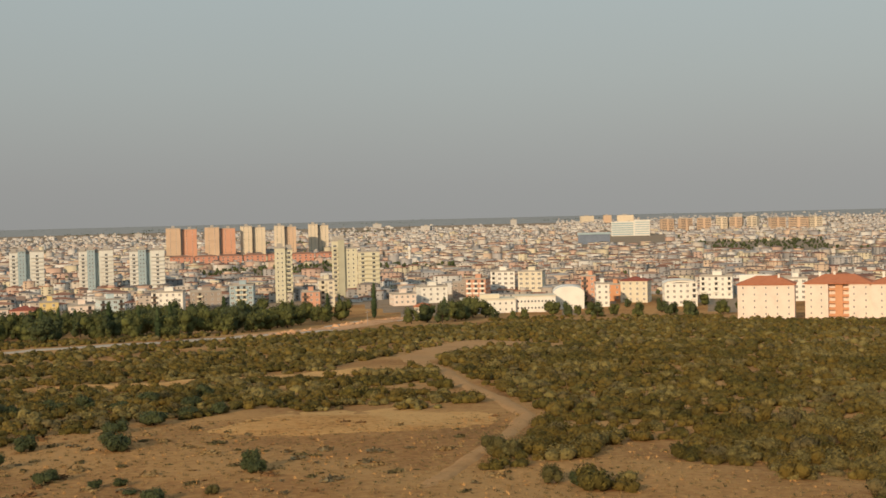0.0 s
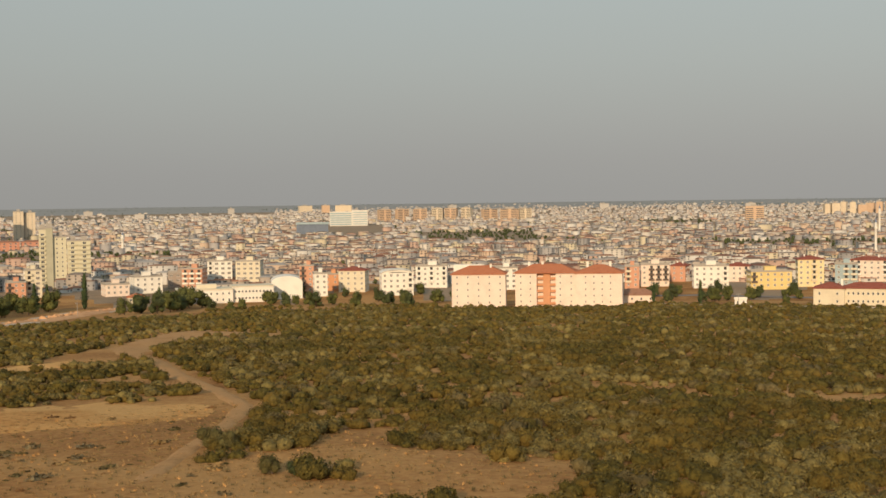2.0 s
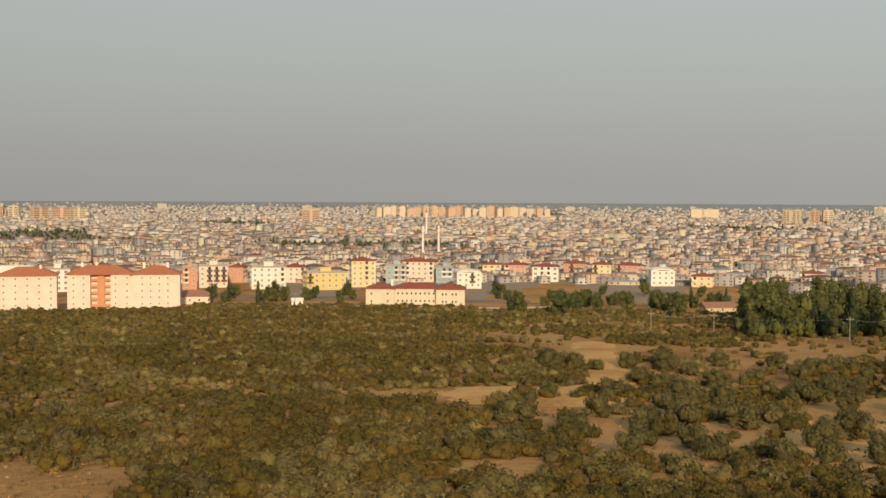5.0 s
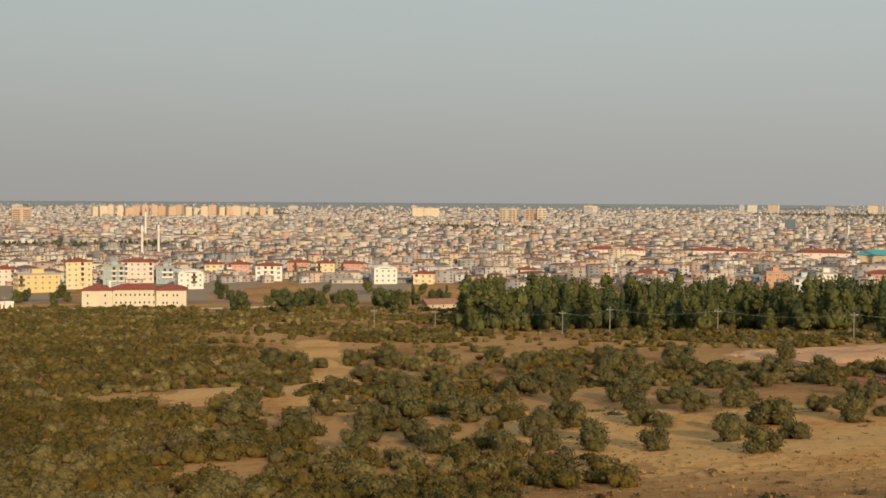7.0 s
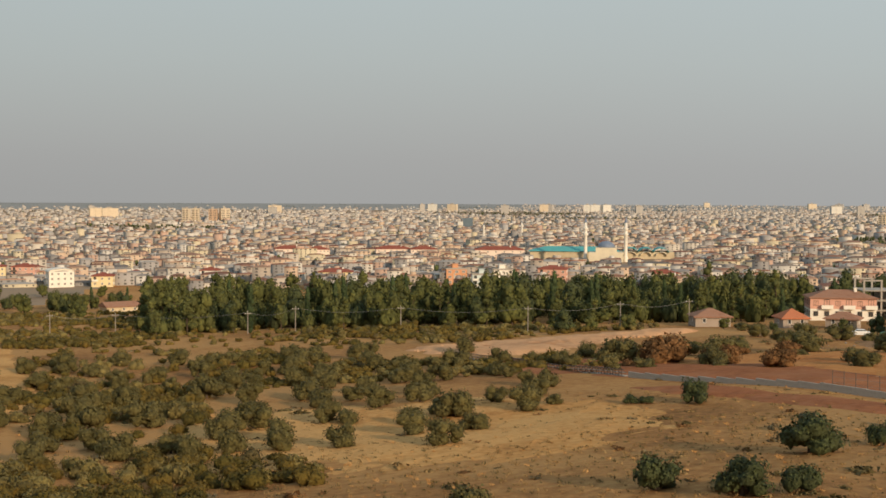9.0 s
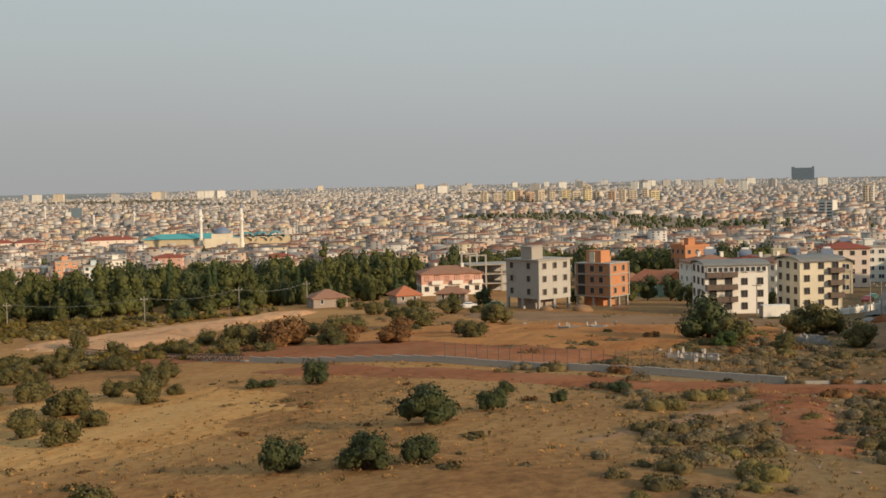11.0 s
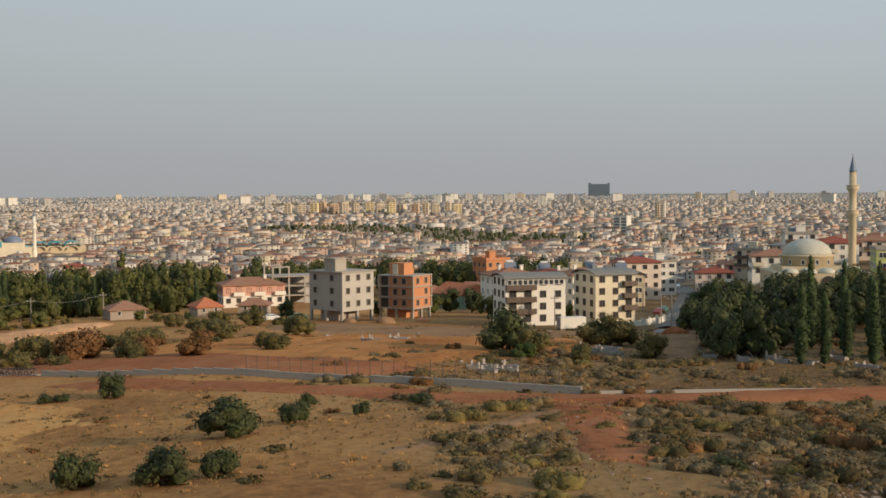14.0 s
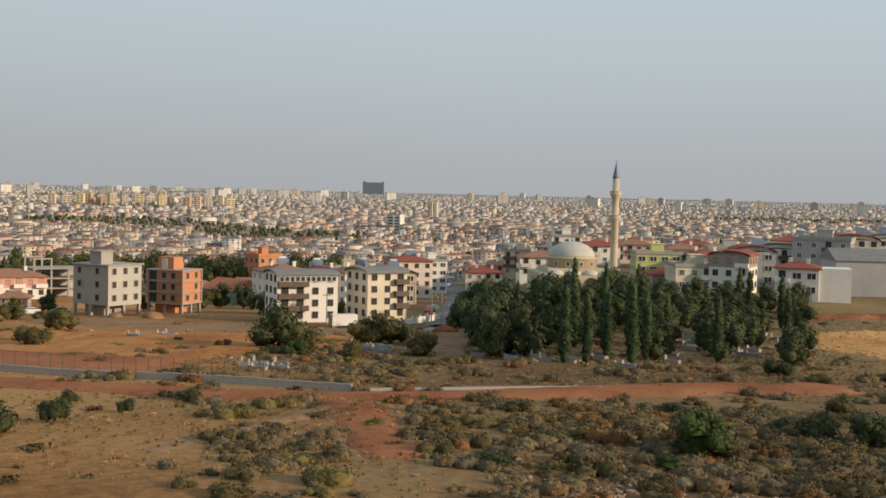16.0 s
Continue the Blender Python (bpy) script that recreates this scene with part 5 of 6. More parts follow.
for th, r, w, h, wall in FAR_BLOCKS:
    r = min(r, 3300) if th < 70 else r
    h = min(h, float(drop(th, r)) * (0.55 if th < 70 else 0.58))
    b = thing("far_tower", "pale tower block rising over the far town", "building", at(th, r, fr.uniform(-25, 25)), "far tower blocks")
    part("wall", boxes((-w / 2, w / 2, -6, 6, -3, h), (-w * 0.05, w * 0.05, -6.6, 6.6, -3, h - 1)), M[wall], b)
    part("roof", boxes((-w / 2 - 0.2, w / 2 + 0.2, -6.2, 6.2, h, h + 0.5), (-w * 0.2, w * 0.1, -2, 2, h + 0.5, h + 2.6)), M["concrete"], b)
    for f in range(int(h / 3)):
        part("window_band", boxes((-w / 2 + 0.8, -w * 0.08, -6.15, -5.9, 1.2 + 3 * f, 2.5 + 3 * f), (w * 0.08, w / 2 - 0.8, -6.15, -5.9, 1.2 + 3 * f, 2.5 + 3 * f)), M["city_window"], b) if r < 2400 else None
# glass office and its low neighbour
b = thing("office_block", "white and blue glass office block in the town", "building", at(8.3, 2080, 0))
part("wall", boxes((-30, 6, -9, 9, -2, 22), (6, 31, -12, 9, -2, 24)), M["tower_white"], b)
part("roof", boxes((-30.5, 6, -9.5, 9.5, 22, 23), (6, 31.5, -12.5, 9.5, 24, 25)), M["white"], b)
for f in range(6):
    part("window_band", boxes((-29, 5, -9.4, -9, 1.5 + 3.5 * f, 3.6 + 3.5 * f)), M["blue_grey"], b)
    part("window_band", boxes((8, 30, -12.4, -12, 2.2 + 3.7 * f, 3.6 + 3.7 * f)), M["blue_grey"], b)
b = thing("office_block", "low dark glass hall in the town", "building", at(6.7, 1720, 0))
part("wall", boxes((-21, 21, -8, 8, -2, 13)), M["navy"], b)
part("roof", boxes((-22, 22, -9, 9, 13, 15.5)), M["blue_grey"], b)
b = thing("hotel", "huge dark slab hotel on the horizon", "building", at(91.27, 4380, 0))
part("wall", boxes((-36, 36, -10, 10, -5, 40), (-36, -26, -10, 10, 40, 43.5), (28, 36, -10, 10, 40, 43.5)), M["hotel"], b)
for f in range(9):
    part("window_band", boxes((-34, 34, -10.5, -10, 3 + 4 * f, 4.4 + 4 * f)), M["navy"], b)
b = thing("office_block", "dark cube-shaped office beside a white block", "building", at(59.6, 1765, 0))
part("wall", boxes((-7, 6.5, -6, 6, -2, 17)), M["hotel"], b)
part("side_block", boxes((-14, -7, -6, 6, -2, 12)), M["tower_white"], b)
for th, r, w in ((51.65, 1090, 26), (56.25, 1075, 30), (52.9, 1075, 18), (57.6, 1065, 22), (61.0, 1050, 40)):
    apartment("cream public building with broad red tiled roof", th, r, w, 16, 2, "pink", "hip", "red_tiles", 5, 3.0, 6, 0, "small", rise=2.6, name="public_building", group="red-roofed public buildings")


# mosques
def minaret(root, x, y, h, rad, shaft, balconies=(0.62, 0.78), cap="slate_blue", z=0.0):
    prof = [(rad * 1.35, -3), (rad * 1.35, h * 0.10), (rad, h * 0.13)]
    for q in balconies:
        prof += [(rad * 0.96, h * q - 0.9), (rad * 1.5, h * q - 0.2), (rad * 1.5, h * q + 0.75), (rad * 0.9, h * q + 0.8)]
    prof += [(rad * 0.85, h * 0.86)]
    s = part("minaret", lathe(prof, 16), M[shaft], root, "slender fluted stone minaret", pose(x, y, z))
    part("spire", lathe([(rad * 1.0, h * 0.86), (rad * 0.95, h * 0.865), (rad * 0.12, h * 0.975), (0.05, h)], 16), M[cap], s, "pointed blue-grey metal cap")
    for q in balconies:
        part("gallery", lathe([(rad * 1.55, h * q + 0.62), (rad * 1.6, h * q + 0.68), (rad * 1.6, h * q + 0.8), (rad * 1.5, h * q + 0.85)], 16), M[shaft], s)


def dome(root, x, y, z, rad, mat, squash=0.85, name="dome", n=20):
    part(name, lathe([(rad * math.cos(a), rad * squash * math.sin(a)) for a in np.linspace(0, 1.5, 9)], n), M[mat], root, "", pose(x, y, z))


b = thing("mosque", "sand-coloured mosque with lead dome behind cypresses", "mosque", at(100.2, 322, 12))
part("wall", boxes((-9.5, 9.5, -9.5, 9.5, -3, 4.0), (-7.2, 7.2, -7.2, 7.2, 4.0, 5.2)), M["stone"], b)
part("drum", lathe([(6.3, 5.0), (6.3, 7.4), (6.6, 7.5), (6.6, 7.8), (6.0, 7.9)], 24), M["stone"], b)
dome(b, 0, 0, 7.7, 6.0, "lead", 0.66)
for k in range(12):
    a = math.radians(30 * k + 10)
    hang("window", WIN["small"], b, "", pose(6.25 * math.cos(a), 6.25 * math.sin(a), 6.2, 0, 0, math.degrees(a) + 90))
for x in (-6.3, -2.1, 2.1, 6.3):
    dome(b, x, -11.4, 4.0, 2.1, "lead", 0.6, "small_dome", 14)
    # near-black disc on the solid portico front, painted as the arch's inner shade
    part("arch", lathe([(1.5, -0.1), (1.6, 0.1)], 18), M["hole"], b, "", pose(x, -13.5, 1.9, 90))
for y in (0, 6):
    dome(b, 10.9, y, 4.0, 2.1, "lead", 0.6, "small_dome", 14)
part("portico", boxes((-9, 9, -13.4, -9.5, -3, 4.0), (9.5, 13, -9, 9, -3, 4.0)), M["stone"], b)
minaret(b, 9.9, -3.5, 32.2, 0.95, "stone", (0.55, 0.735))
dome(b, 0, 0, 11.6, 0.3, "slate_blue", 3, "finial", 8)

b = thing("mosque", "cream mosque with dark dome and two tall minarets", "mosque", at(65.75, 990, 0))
part("wall", boxes((-13, 13, -9, 9, -3, 7.5), (-8, 8, -8, 8, 7.5, 11)), M["cream"], b)
dome(b, 0, 0, 11, 6.6, "slate_blue", 0.75)
minaret(b, -15.8, -3, 35, 1.35, "white", (0.6, 0.72))
minaret(b, 14.8, -3, 35, 1.35, "white", (0.6, 0.72))
b = thing("market_hall", "long market hall with teal barrel roofs", "building", at(65.6, 1040, 0))
part("wall", boxes((-58, 56, -12, 12, -2, 6)), M["stone"], b)
part("roof", hip(72, 26, 6, 3.5), M["teal"], b, m=pose(-23, 0, 0))
for x in (22, 34, 46):
    part("roof", vault(11.5, 28, 5.5, 3.6, 0.2), M["teal"], b, "", pose(x, 0, 0))
    part("arch", vault(8.5, 28.6, 3.0, 3.2, 0, 0.3), M["white"], b, "", pose(x, 0, 0))
for th, r, h, rad in ((-1.54, 1265, 21, 1.3), (31.2, 1100, 30, 1.0), (31.9, 1110, 30, 1.0), (31.35, 1500, 34, 1.2), (60.3, 1400, 20, 1.0), (62.0, 1500, 20, 1.0), (58.3, 1700, 26, 1.1)):
    b = thing("minaret_tower", "thin white minaret rising over house roofs", "minaret", at(th, r), "minarets over the town")
    minaret(b, 0, 0, h, rad, "white", (0.7,))

# ---- the town as a mass ----
cr = np.random.default_rng(17)
UNIT = np.array([[-.5, -.5, 0], [.5, -.5, 0], [.5, .5, 0], [-.5, .5, 0], [-.5, -.5, 1], [.5, -.5, 1], [.5, .5, 1], [-.5, .5, 1]])
UNIT_F = np.array([[0, 1, 5], [0, 5, 4], [1, 2, 6], [1, 6, 5], [2, 3, 7], [2, 7, 6], [3, 0, 4], [3, 4, 7], [4, 5, 6], [4, 6, 7]])
HIP = np.array([[-.5, -.5, 0], [.5, -.5, 0], [.5, .5, 0], [-.5, .5, 0], [-.22, 0, 1], [.22, 0, 1]])
HIP_F = np.array([[0, 1, 5], [0, 5, 4], [1, 2, 5], [2, 3, 4], [2, 4, 5], [3, 0, 4]])
TV, TF, TI, tn = [], [], [], 0


def put(v, f, mi, size, x, y, z, a):
    global tn
    v = v * size
    c, s = math.cos(a), math.sin(a)
    TV.append(np.stack([v[:, 0] * c - v[:, 1] * s + x, v[:, 0] * s + v[:, 1] * c + y, v[:, 2] + z], 1))
    TF.append(f + tn)
    TI.append(np.full(len(f), mi))
    tn += len(v)


PANE = np.array([[-.5, 0, -.5], [.5, 0, -.5], [.5, 0, .5], [-.5, 0, .5]])
PANE_F = np.array([[0, 1, 2], [0, 2, 3]])


def town_start(t):
    if t < 46:
        return 775
    if t < 94:
        return 700 - 100 * smooth(60, 80, t)
    return 600 - 130 * smooth(95, 100, t)


r = 500.0
parks = []
while r < 4950:
    gap = 12.8 + 0.0068 * (r - 600)
    sc = 0.72 - 0.36 * float(np.clip((r - 900) / 3400, 0, 1))
    step = math.degrees(gap * 1.05 / r)
    for t in np.arange(-22, 118, step):
        t += cr.uniform(-0.55, 0.55) * step
        rr = r + cr.uniform(-0.55, 0.55) * gap
        if rr < town_start(t) or (6 < t < 10 and 1650 < rr < 2100) or (62 < t < 69 and 940 < rr < 1040) or (abs(t - 95) < 0.7 and rr < 640):
            continue
        x, y = rr * math.sin(math.radians(t)), rr * math.cos(math.radians(t))
        q = noise.noise((x * 0.0032, y * 0.0032, 1.7))
        if q > 0.42 or cr.uniform() < 0.06:
            parks.append((x, y, sc, 2 if q > 0.42 else 1))
            continue
        if rr > 3000 and cr.uniform() < smooth(3000, 4600, rr + (900 if t < 5 else 300 if 36 < t < 58 else -900 if t > 62 else 0)):
            continue
        dist = noise.cell((x * 0.004, y * 0.004, 0.0))
        a = math.radians(-t + (dist - 0.5) * 70 + cr.uniform(-5, 5))
        w, d = (8 + 17 * cr.uniform() ** 1.5) * sc * 1.1, cr.uniform(7, 13) * sc * 1.1
        # beyond about 2100 m houses take the wall and roof colours greyed for haze
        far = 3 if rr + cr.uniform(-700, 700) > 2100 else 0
        big = q < -0.2
        floors = int(cr.integers(1, 4)) + (1 if big and cr.uniform() < 0.45 else 0) + (2 if cr.uniform() < 0.05 else 0)
        h = (floors * 2.5 + 0.2) * sc
        z = height(x, y)
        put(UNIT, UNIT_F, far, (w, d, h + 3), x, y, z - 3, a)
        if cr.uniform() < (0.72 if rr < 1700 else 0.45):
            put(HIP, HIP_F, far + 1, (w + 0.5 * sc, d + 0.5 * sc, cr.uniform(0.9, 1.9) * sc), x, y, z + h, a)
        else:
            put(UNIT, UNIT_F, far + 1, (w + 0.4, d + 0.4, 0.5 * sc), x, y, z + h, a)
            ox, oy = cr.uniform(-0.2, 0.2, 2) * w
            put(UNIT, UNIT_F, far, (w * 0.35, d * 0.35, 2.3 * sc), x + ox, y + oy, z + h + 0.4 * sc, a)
        if rr < 1250:
            for side in range(4):
                b2 = a + side * math.pi / 2
                nx, ny = math.sin(b2), -math.cos(b2)
                if nx * x + ny * y > -0.25 * rr:
                    continue
                width, deep = (w, d) if side % 2 == 0 else (d, w)
                cols = max(2, int(width / 3.6))
                for f in range(floors):
                    for c in range(cols):
                        if cr.uniform() < 0.15:
                            continue
                        u = ((c + 0.5) / cols - 0.5) * width
                        px = x + nx * (deep / 2 + 0.06) + math.cos(b2) * u
                        py = y + ny * (deep / 2 + 0.06) + math.sin(b2) * u
                        put(PANE, PANE_F, 2, (cr.choice((1.2, 1.5, 2.3)) * sc, 1, 1.35 * sc), px, py, z + (f * 2.5 + 1.5) * sc, b2)
    r += gap
town = new("town", fast_mesh("town", np.concatenate(TV), np.concatenate(TF), [M["city_wall"], M["city_roof"], M["city_window"], M["hazed_wall"], M["hazed_roof"]], np.concatenate(TI), False))
tagged(town, "dense mass of cream and red-roofed town houses on the plain", "town", kind="stuff")
park_rows = []
for x, y, sc, many in parks:
    for k in range(many):
        px, py = x + cr.uniform(-9, 9), y + cr.uniform(-9, 9)
        s = cr.uniform(1.8, 3.4) * sc
        park_rows.append((px, py, height(px, py), cr.uniform(0, 6.28), s, s * cr.uniform(1.0, 1.9), cr.integers(0, 7)))
tagged(new("town_trees", scatter_mesh("town_trees", [M["dark_leaf"]], town_bushes, park_rows)), "dark green trees in gaps between town houses", "trees", kind="stuff")


# ---- houses at the foot of the slope ----
apartment("white two-storey house with rose upper floor and tiled roof", 75.75, 381, 18, 11, 2, "white", "hip", "old_tiles", 10, 2.9, 6, 3, "dark", (1, 3, 5), "white", rise=2.0, name="house", upper="rose")
b = thing("unfinished_building", "unfinished grey concrete frame with open storeys", "building", at(77.7, 400, 15))
for f in range(3):
    part("slab", boxes((-9, 7, -6, 6, 2.9 * f + 2.6, 2.9 * f + 2.9)), M["concrete"], b)
for f in range(4):
    for x in (-8.4, -3.4, 1.6, 6.4):
        if f < 3 or x < 0:
            part("column", boxes((x - 0.25, x + 0.25, -5.7, -5.2, 2.9 * f - 1.5 * (f == 0), 2.9 * f + 2.6)), M["concrete"], b)
            part("column", boxes((x - 0.25, x + 0.25, 5.2, 5.7, 2.9 * f - 1.5 * (f == 0), 2.9 * f + 2.6)), M["concrete"], b)
part("wall", boxes((-2.9, 6.1, 4.8, 5.1, -1, 8.4), (1.9, 6.1, -5.1, -4.9, 0, 5.4)), M["grey"], b)
part("beam", boxes((-8.65, -3.1, -5.7, -5.2, 11.3, 11.7), (-8.65, -3.1, 5.2, 5.7, 11.3, 11.7)), M["concrete"], b)

b = thing("unfinished_building", "unfinished grey four-storey block with one paler side", "building", at(79.75, 293, 43))
part("wall", boxes((-4.9, 4.9, -5.4, 5.4, 2.6, 11.2)), M["concrete"], b)
# thin panel that makes the -Y face paler than the other walls
part("facade", boxes((-4.9, 4.9, -5.55, -5.4, 2.5, 11.2)), M["pale_grey"], b)
part("roof", boxes((-5.3, 5.3, -5.9, 5.7, 11.2, 11.5)), M["concrete"], b)
part("stair_head", boxes((-4.6, -1.2, -3, 0.6, 11.5, 14.2), (-4.8, -1.0, -3.2, 0.8, 14.2, 14.4)), M["concrete"], b)
for x in (-4.6, 0, 4.6):
    for y in (-5.1, 0, 5.1):
        part("column", boxes((x - 0.3, x + 0.3, y - 0.3, y + 0.3, -2, 2.6)), M["concrete"], b)
part("inner_wall", boxes((-3.2, 3.2, -2.5, 3.5, -2, 2.6)), M["taupe"], b)
for f in range(3):
    for u in (-3.2, 0.0, 3.2):
        hang("window", WIN["hole"], b, "", pose(u, -5.55, 4.2 + 2.9 * f))
    for u in (3.4, -2.2):
        hang("window", WIN["hole"], b, "", pose(-4.9, u, 4.2 + 2.9 * f, 0, 0, -90))

b = thing("unfinished_building", "unfinished orange hollow-brick block with concrete floors", "building", at(82.6, 303, 58))
for f in range(4):
    part("slab", boxes((-4.3, 4.3, -4.9, 4.9, 2.3 + 2.55 * f, 2.55 + 2.55 * f)), M["concrete"], b)
for f in range(3):
    part("brick_wall", boxes((-4.0, 4.0, -4.6, 4.6, 2.55 + 2.55 * f, 4.85 + 2.55 * f)), M["brick"], b)
    for u, kind in ((-2.2, "hole"), (0.2, "hole"), (3.1, "big_hole")):
        hang("window", WIN[kind], b, "", pose(-4.0, u, 3.75 + 2.55 * f, 0, 0, -90))
    for u in (-1.8, 1.9):
        hang("window", WIN["hole"], b, "", pose(u, -4.6, 3.75 + 2.55 * f)) if f != 1 or u > 0 else None
    for x, y in ((-4.15, -4.75), (4.15, -4.75), (-4.15, 4.75)):
        part("column", boxes((x - 0.15, x + 0.15, y - 0.15, y + 0.15, 2.55 + 2.55 * f, 4.85 + 2.55 * f)), M["concrete"], b)
part("stair_head", boxes((-2.8, 1.2, -1.5, 2.6, 10.2, 13.0), (1.2, 3.2, -0.5, 2.2, 10.2, 11.4)), M["brick"], b)
part("stair_side", boxes((-2.9, -2.8, 0.2, 1.6, 10.3, 12.7)), M["cream"], b)
for x in (-3.8, 0, 3.8):
    for y in (-4.4, 0, 4.4):
        part("column", boxes((x - 0.25, x + 0.25, y - 0.25, y + 0.25, -2, 2.3)), M["concrete"], b)
part("inner_wall", boxes((-2.0, 3.2, -1.5, 3.8, -2, 2.3)), M["brick"], b)

apartment("small green house with terracotta gable roof", 85.15, 352, 11, 12, 1, "green", "gable", "terracotta", 40, 3.0, 3, 3, "white", rise=2.8, name="house", base=0.8)
apartment("low house with old tiled roof", 83.9, 372, 9, 9, 1, "taupe", "hip", "old_tiles", 20, 2.8, 3, 2, "small", rise=2.2, name="house")
apartment("low house with terracotta roof behind trees", 86.2, 385, 12, 10, 1, "cream", "gable", "old_tiles", -20, 3.0, 3, 2, "small", rise=2.6, name="house")
apartment("unplastered orange brick block with open windows", 86.45, 432, 9.0, 9, 4, "brick", "flat", "brick", 32, 3.0, 3, 3, "hole", name="unfinished_building")
apartment("white three-storey apartment house with grey curved roof", 88.15, 271, 13.0, 10, 4, "white", "vaultx", "grey_roof", 16, 2.5, 4, 3, "dark", (0, 1), "brown", rise=0.9, base=0.3)
b = bpy.data.objects[[o.name for o in scene.objects if o.get("label", "").startswith("white three-storey apartment house with grey")][0]]
for k in range(11):
    hang("window", WIN["strip"], b, "", pose(-5.6 + 1.12 * k, -5.14, 9.35))
apartment("cream three-storey apartment house with brown balconies", 91.5, 283, 9.6, 10.6, 4, "cream", "vaultx", "grey_roof", 27, 2.6, 3, 3, "dark", (2,), "brown", rise=1.0, base=0.3)
b = thing("garden_wall", "white garden wall with posts beside a street", "wall", at(93.5, 272, 60))
for k in range(6):
    part("panel", boxes((-9 + 3 * k, -6.3 + 3 * k, -0.1, 0.1, -0.6, 1.3)), M["white"], b)
    part("post", boxes((-6.3 + 3 * k, -6.0 + 3 * k, -0.18, 0.18, -0.6, 1.7)), M["white"], b)
near_rng = random.Random(77)
BEHIND = [  # bearing, distance, width, floors, wall, roof, turn
    (87.3, 335, 12, 3, "white", "hip", 20), (89.0, 350, 12, 3, "cream", "hip", 14), (90.6, 342, 11, 3, "white", "hip", 24), (90.2, 400, 13, 3, "stone", "flat", 10), (92.0, 372, 15, 3, "stone", "vault", 8), (92.9, 420, 14, 4, "pink", "hip", 10), (93.9, 470, 10, 4, "white", "flat", 12), (96.7, 330, 9, 1, "sky_blue", "hip", -10), (96.3, 460, 13, 3, "pink", "hip", 0), (97.2, 520, 14, 3, "rose", "hip", 0), (97.9, 470, 10, 4, "cream", "flat", -10),
    (98.9, 395, 15, 3, "white", "hip", 6), (99.9, 460, 11, 4, "white", "flat", 6), (101.3, 420, 13, 3, "white", "hip", 10), (102.9, 440, 12, 2, "pink", "hip", 4), (103.9, 372, 13, 2, "lime", "flat", 10), (105.0, 410, 12, 3, "cream", "hip", 10), (104.6, 330, 12, 1, "taupe", "hip", 14), (105.6, 318, 12, 2, "cream", "flat", 14), (106.0, 370, 11, 3, "white", "hip", 20), (108.0, 345, 11, 4, "grey", "vault", 8), (109.0, 372, 12, 4, "white", "vault", 10), (111.0, 362, 15, 5, "grey", "flat", -6), (112.2, 382, 13, 5, "cream", "vault", 8), (113.6, 400, 14, 5, "white", "vault", 6), (115.0, 350, 14, 4, "white", "hip", 0), (116.2, 330, 12, 3, "grey", "flat", 0), (107.0, 420, 14, 3, "grey", "flat", 10), (109.8, 430, 14, 4, "pink", "hip", 0), (101.8, 520, 14, 3, "cream", "hip", 0), (105.5, 470, 14, 3, "white", "hip", 0), (114.5, 450, 14, 5, "cream", "flat", 0),
]
for th, r, w, fl, wall, roof, turn in BEHIND:
    fl = fl - 1 if th > 96 and fl >= 3 else fl
    words = {"flat": "flat roof", "hip": "red tiled roof", "vault": "arched roof"}[roof]
    size = {1: "single", 2: "two", 3: "three", 4: "four", 5: "five"}[fl]
    cols = max(2, round(w / 3.4))
    h = apartment(f"{COLOUR_WORDS[wall]} {size}-storey house with {words} on a street", th, r, w, near_rng.uniform(10, 13), fl, wall, roof, {"flat": "concrete", "hip": near_rng.choice(("red_tiles", "old_tiles")), "vault": near_rng.choice(("red_tiles", "grey_roof", "white"))}[roof], turn, 2.85, cols, 3, near_rng.choice(("white", "wide", "dark")), tuple(k for k in range(cols) if near_rng.random() < 0.35), near_rng.choice(("white", "cream", "brown")), rise=1.8, name="house" if fl < 3 else "apartment_house", group="houses along the street")
    if fl >= 3 and near_rng.random() < 0.8:
        H = 0.6 + fl * 2.85 + (1.9 if roof != "flat" else 0.4)
        tank = thing("solar_heater", "rooftop solar water heater with tank and panel", "water heater", h.matrix_basis @ pose(near_rng.uniform(-2.5, 2.5), 0, H - 0.4), "roof water heaters")
        part("panel", boxes((-1.6, 1.6, -0.05, 0.05, 0, 2.0)), M["navy"], tank, "", pose(0, -0.6, 0.2, -42))
        part("tank", lathe([(0.3, 0), (0.32, 0.05), (0.32, 1.9), (0.3, 1.95)], 12), M["frame"], tank, "", pose(-1, 0.9, 2.0, 0, 90, 0))
        part("frame", boxes((-1.5, -1.4, 0.7, 0.8, 0, 1.8), (1.4, 1.5, 0.7, 0.8, 0, 1.8), (-1.5, 1.5, 0.7, 0.8, 1.7, 1.8)), M["metal"], tank)
apartment("white three-storey house with taupe upper storey", 107.25, 316, 9.5, 10, 3, "white", "vault", "red_tiles", -12, 2.9, 3, 3, "dark", (2,), "white", rise=1.2, upper="taupe")
apartment("white house with dark red roof and blank side", 110.0, 303, 9.6, 9, 2, "white", "hip", "red_tiles", -4, 3.1, 3, 0, "wide", (0,), "white", rise=1.4, name="house", base=1.2)
part("wall", boxes((-4.2, 4.2, -4, 4, -2, 7.6)), M["white"], thing("extension", "blank white rendered wall beside a house", "building", at(111.35, 303, 4)))
b = thing("warehouse", "large grey blank-walled hall with low gable", "building", at(112.9, 330, 14))
part("wall", boxes((-10, 10, -9, 9, -2, 8.5)), M["grey"], b)
part("roof", hip(20, 18, 8.6, 2.6, 0.3, ridge=1.0), M["grey_roof"], b)
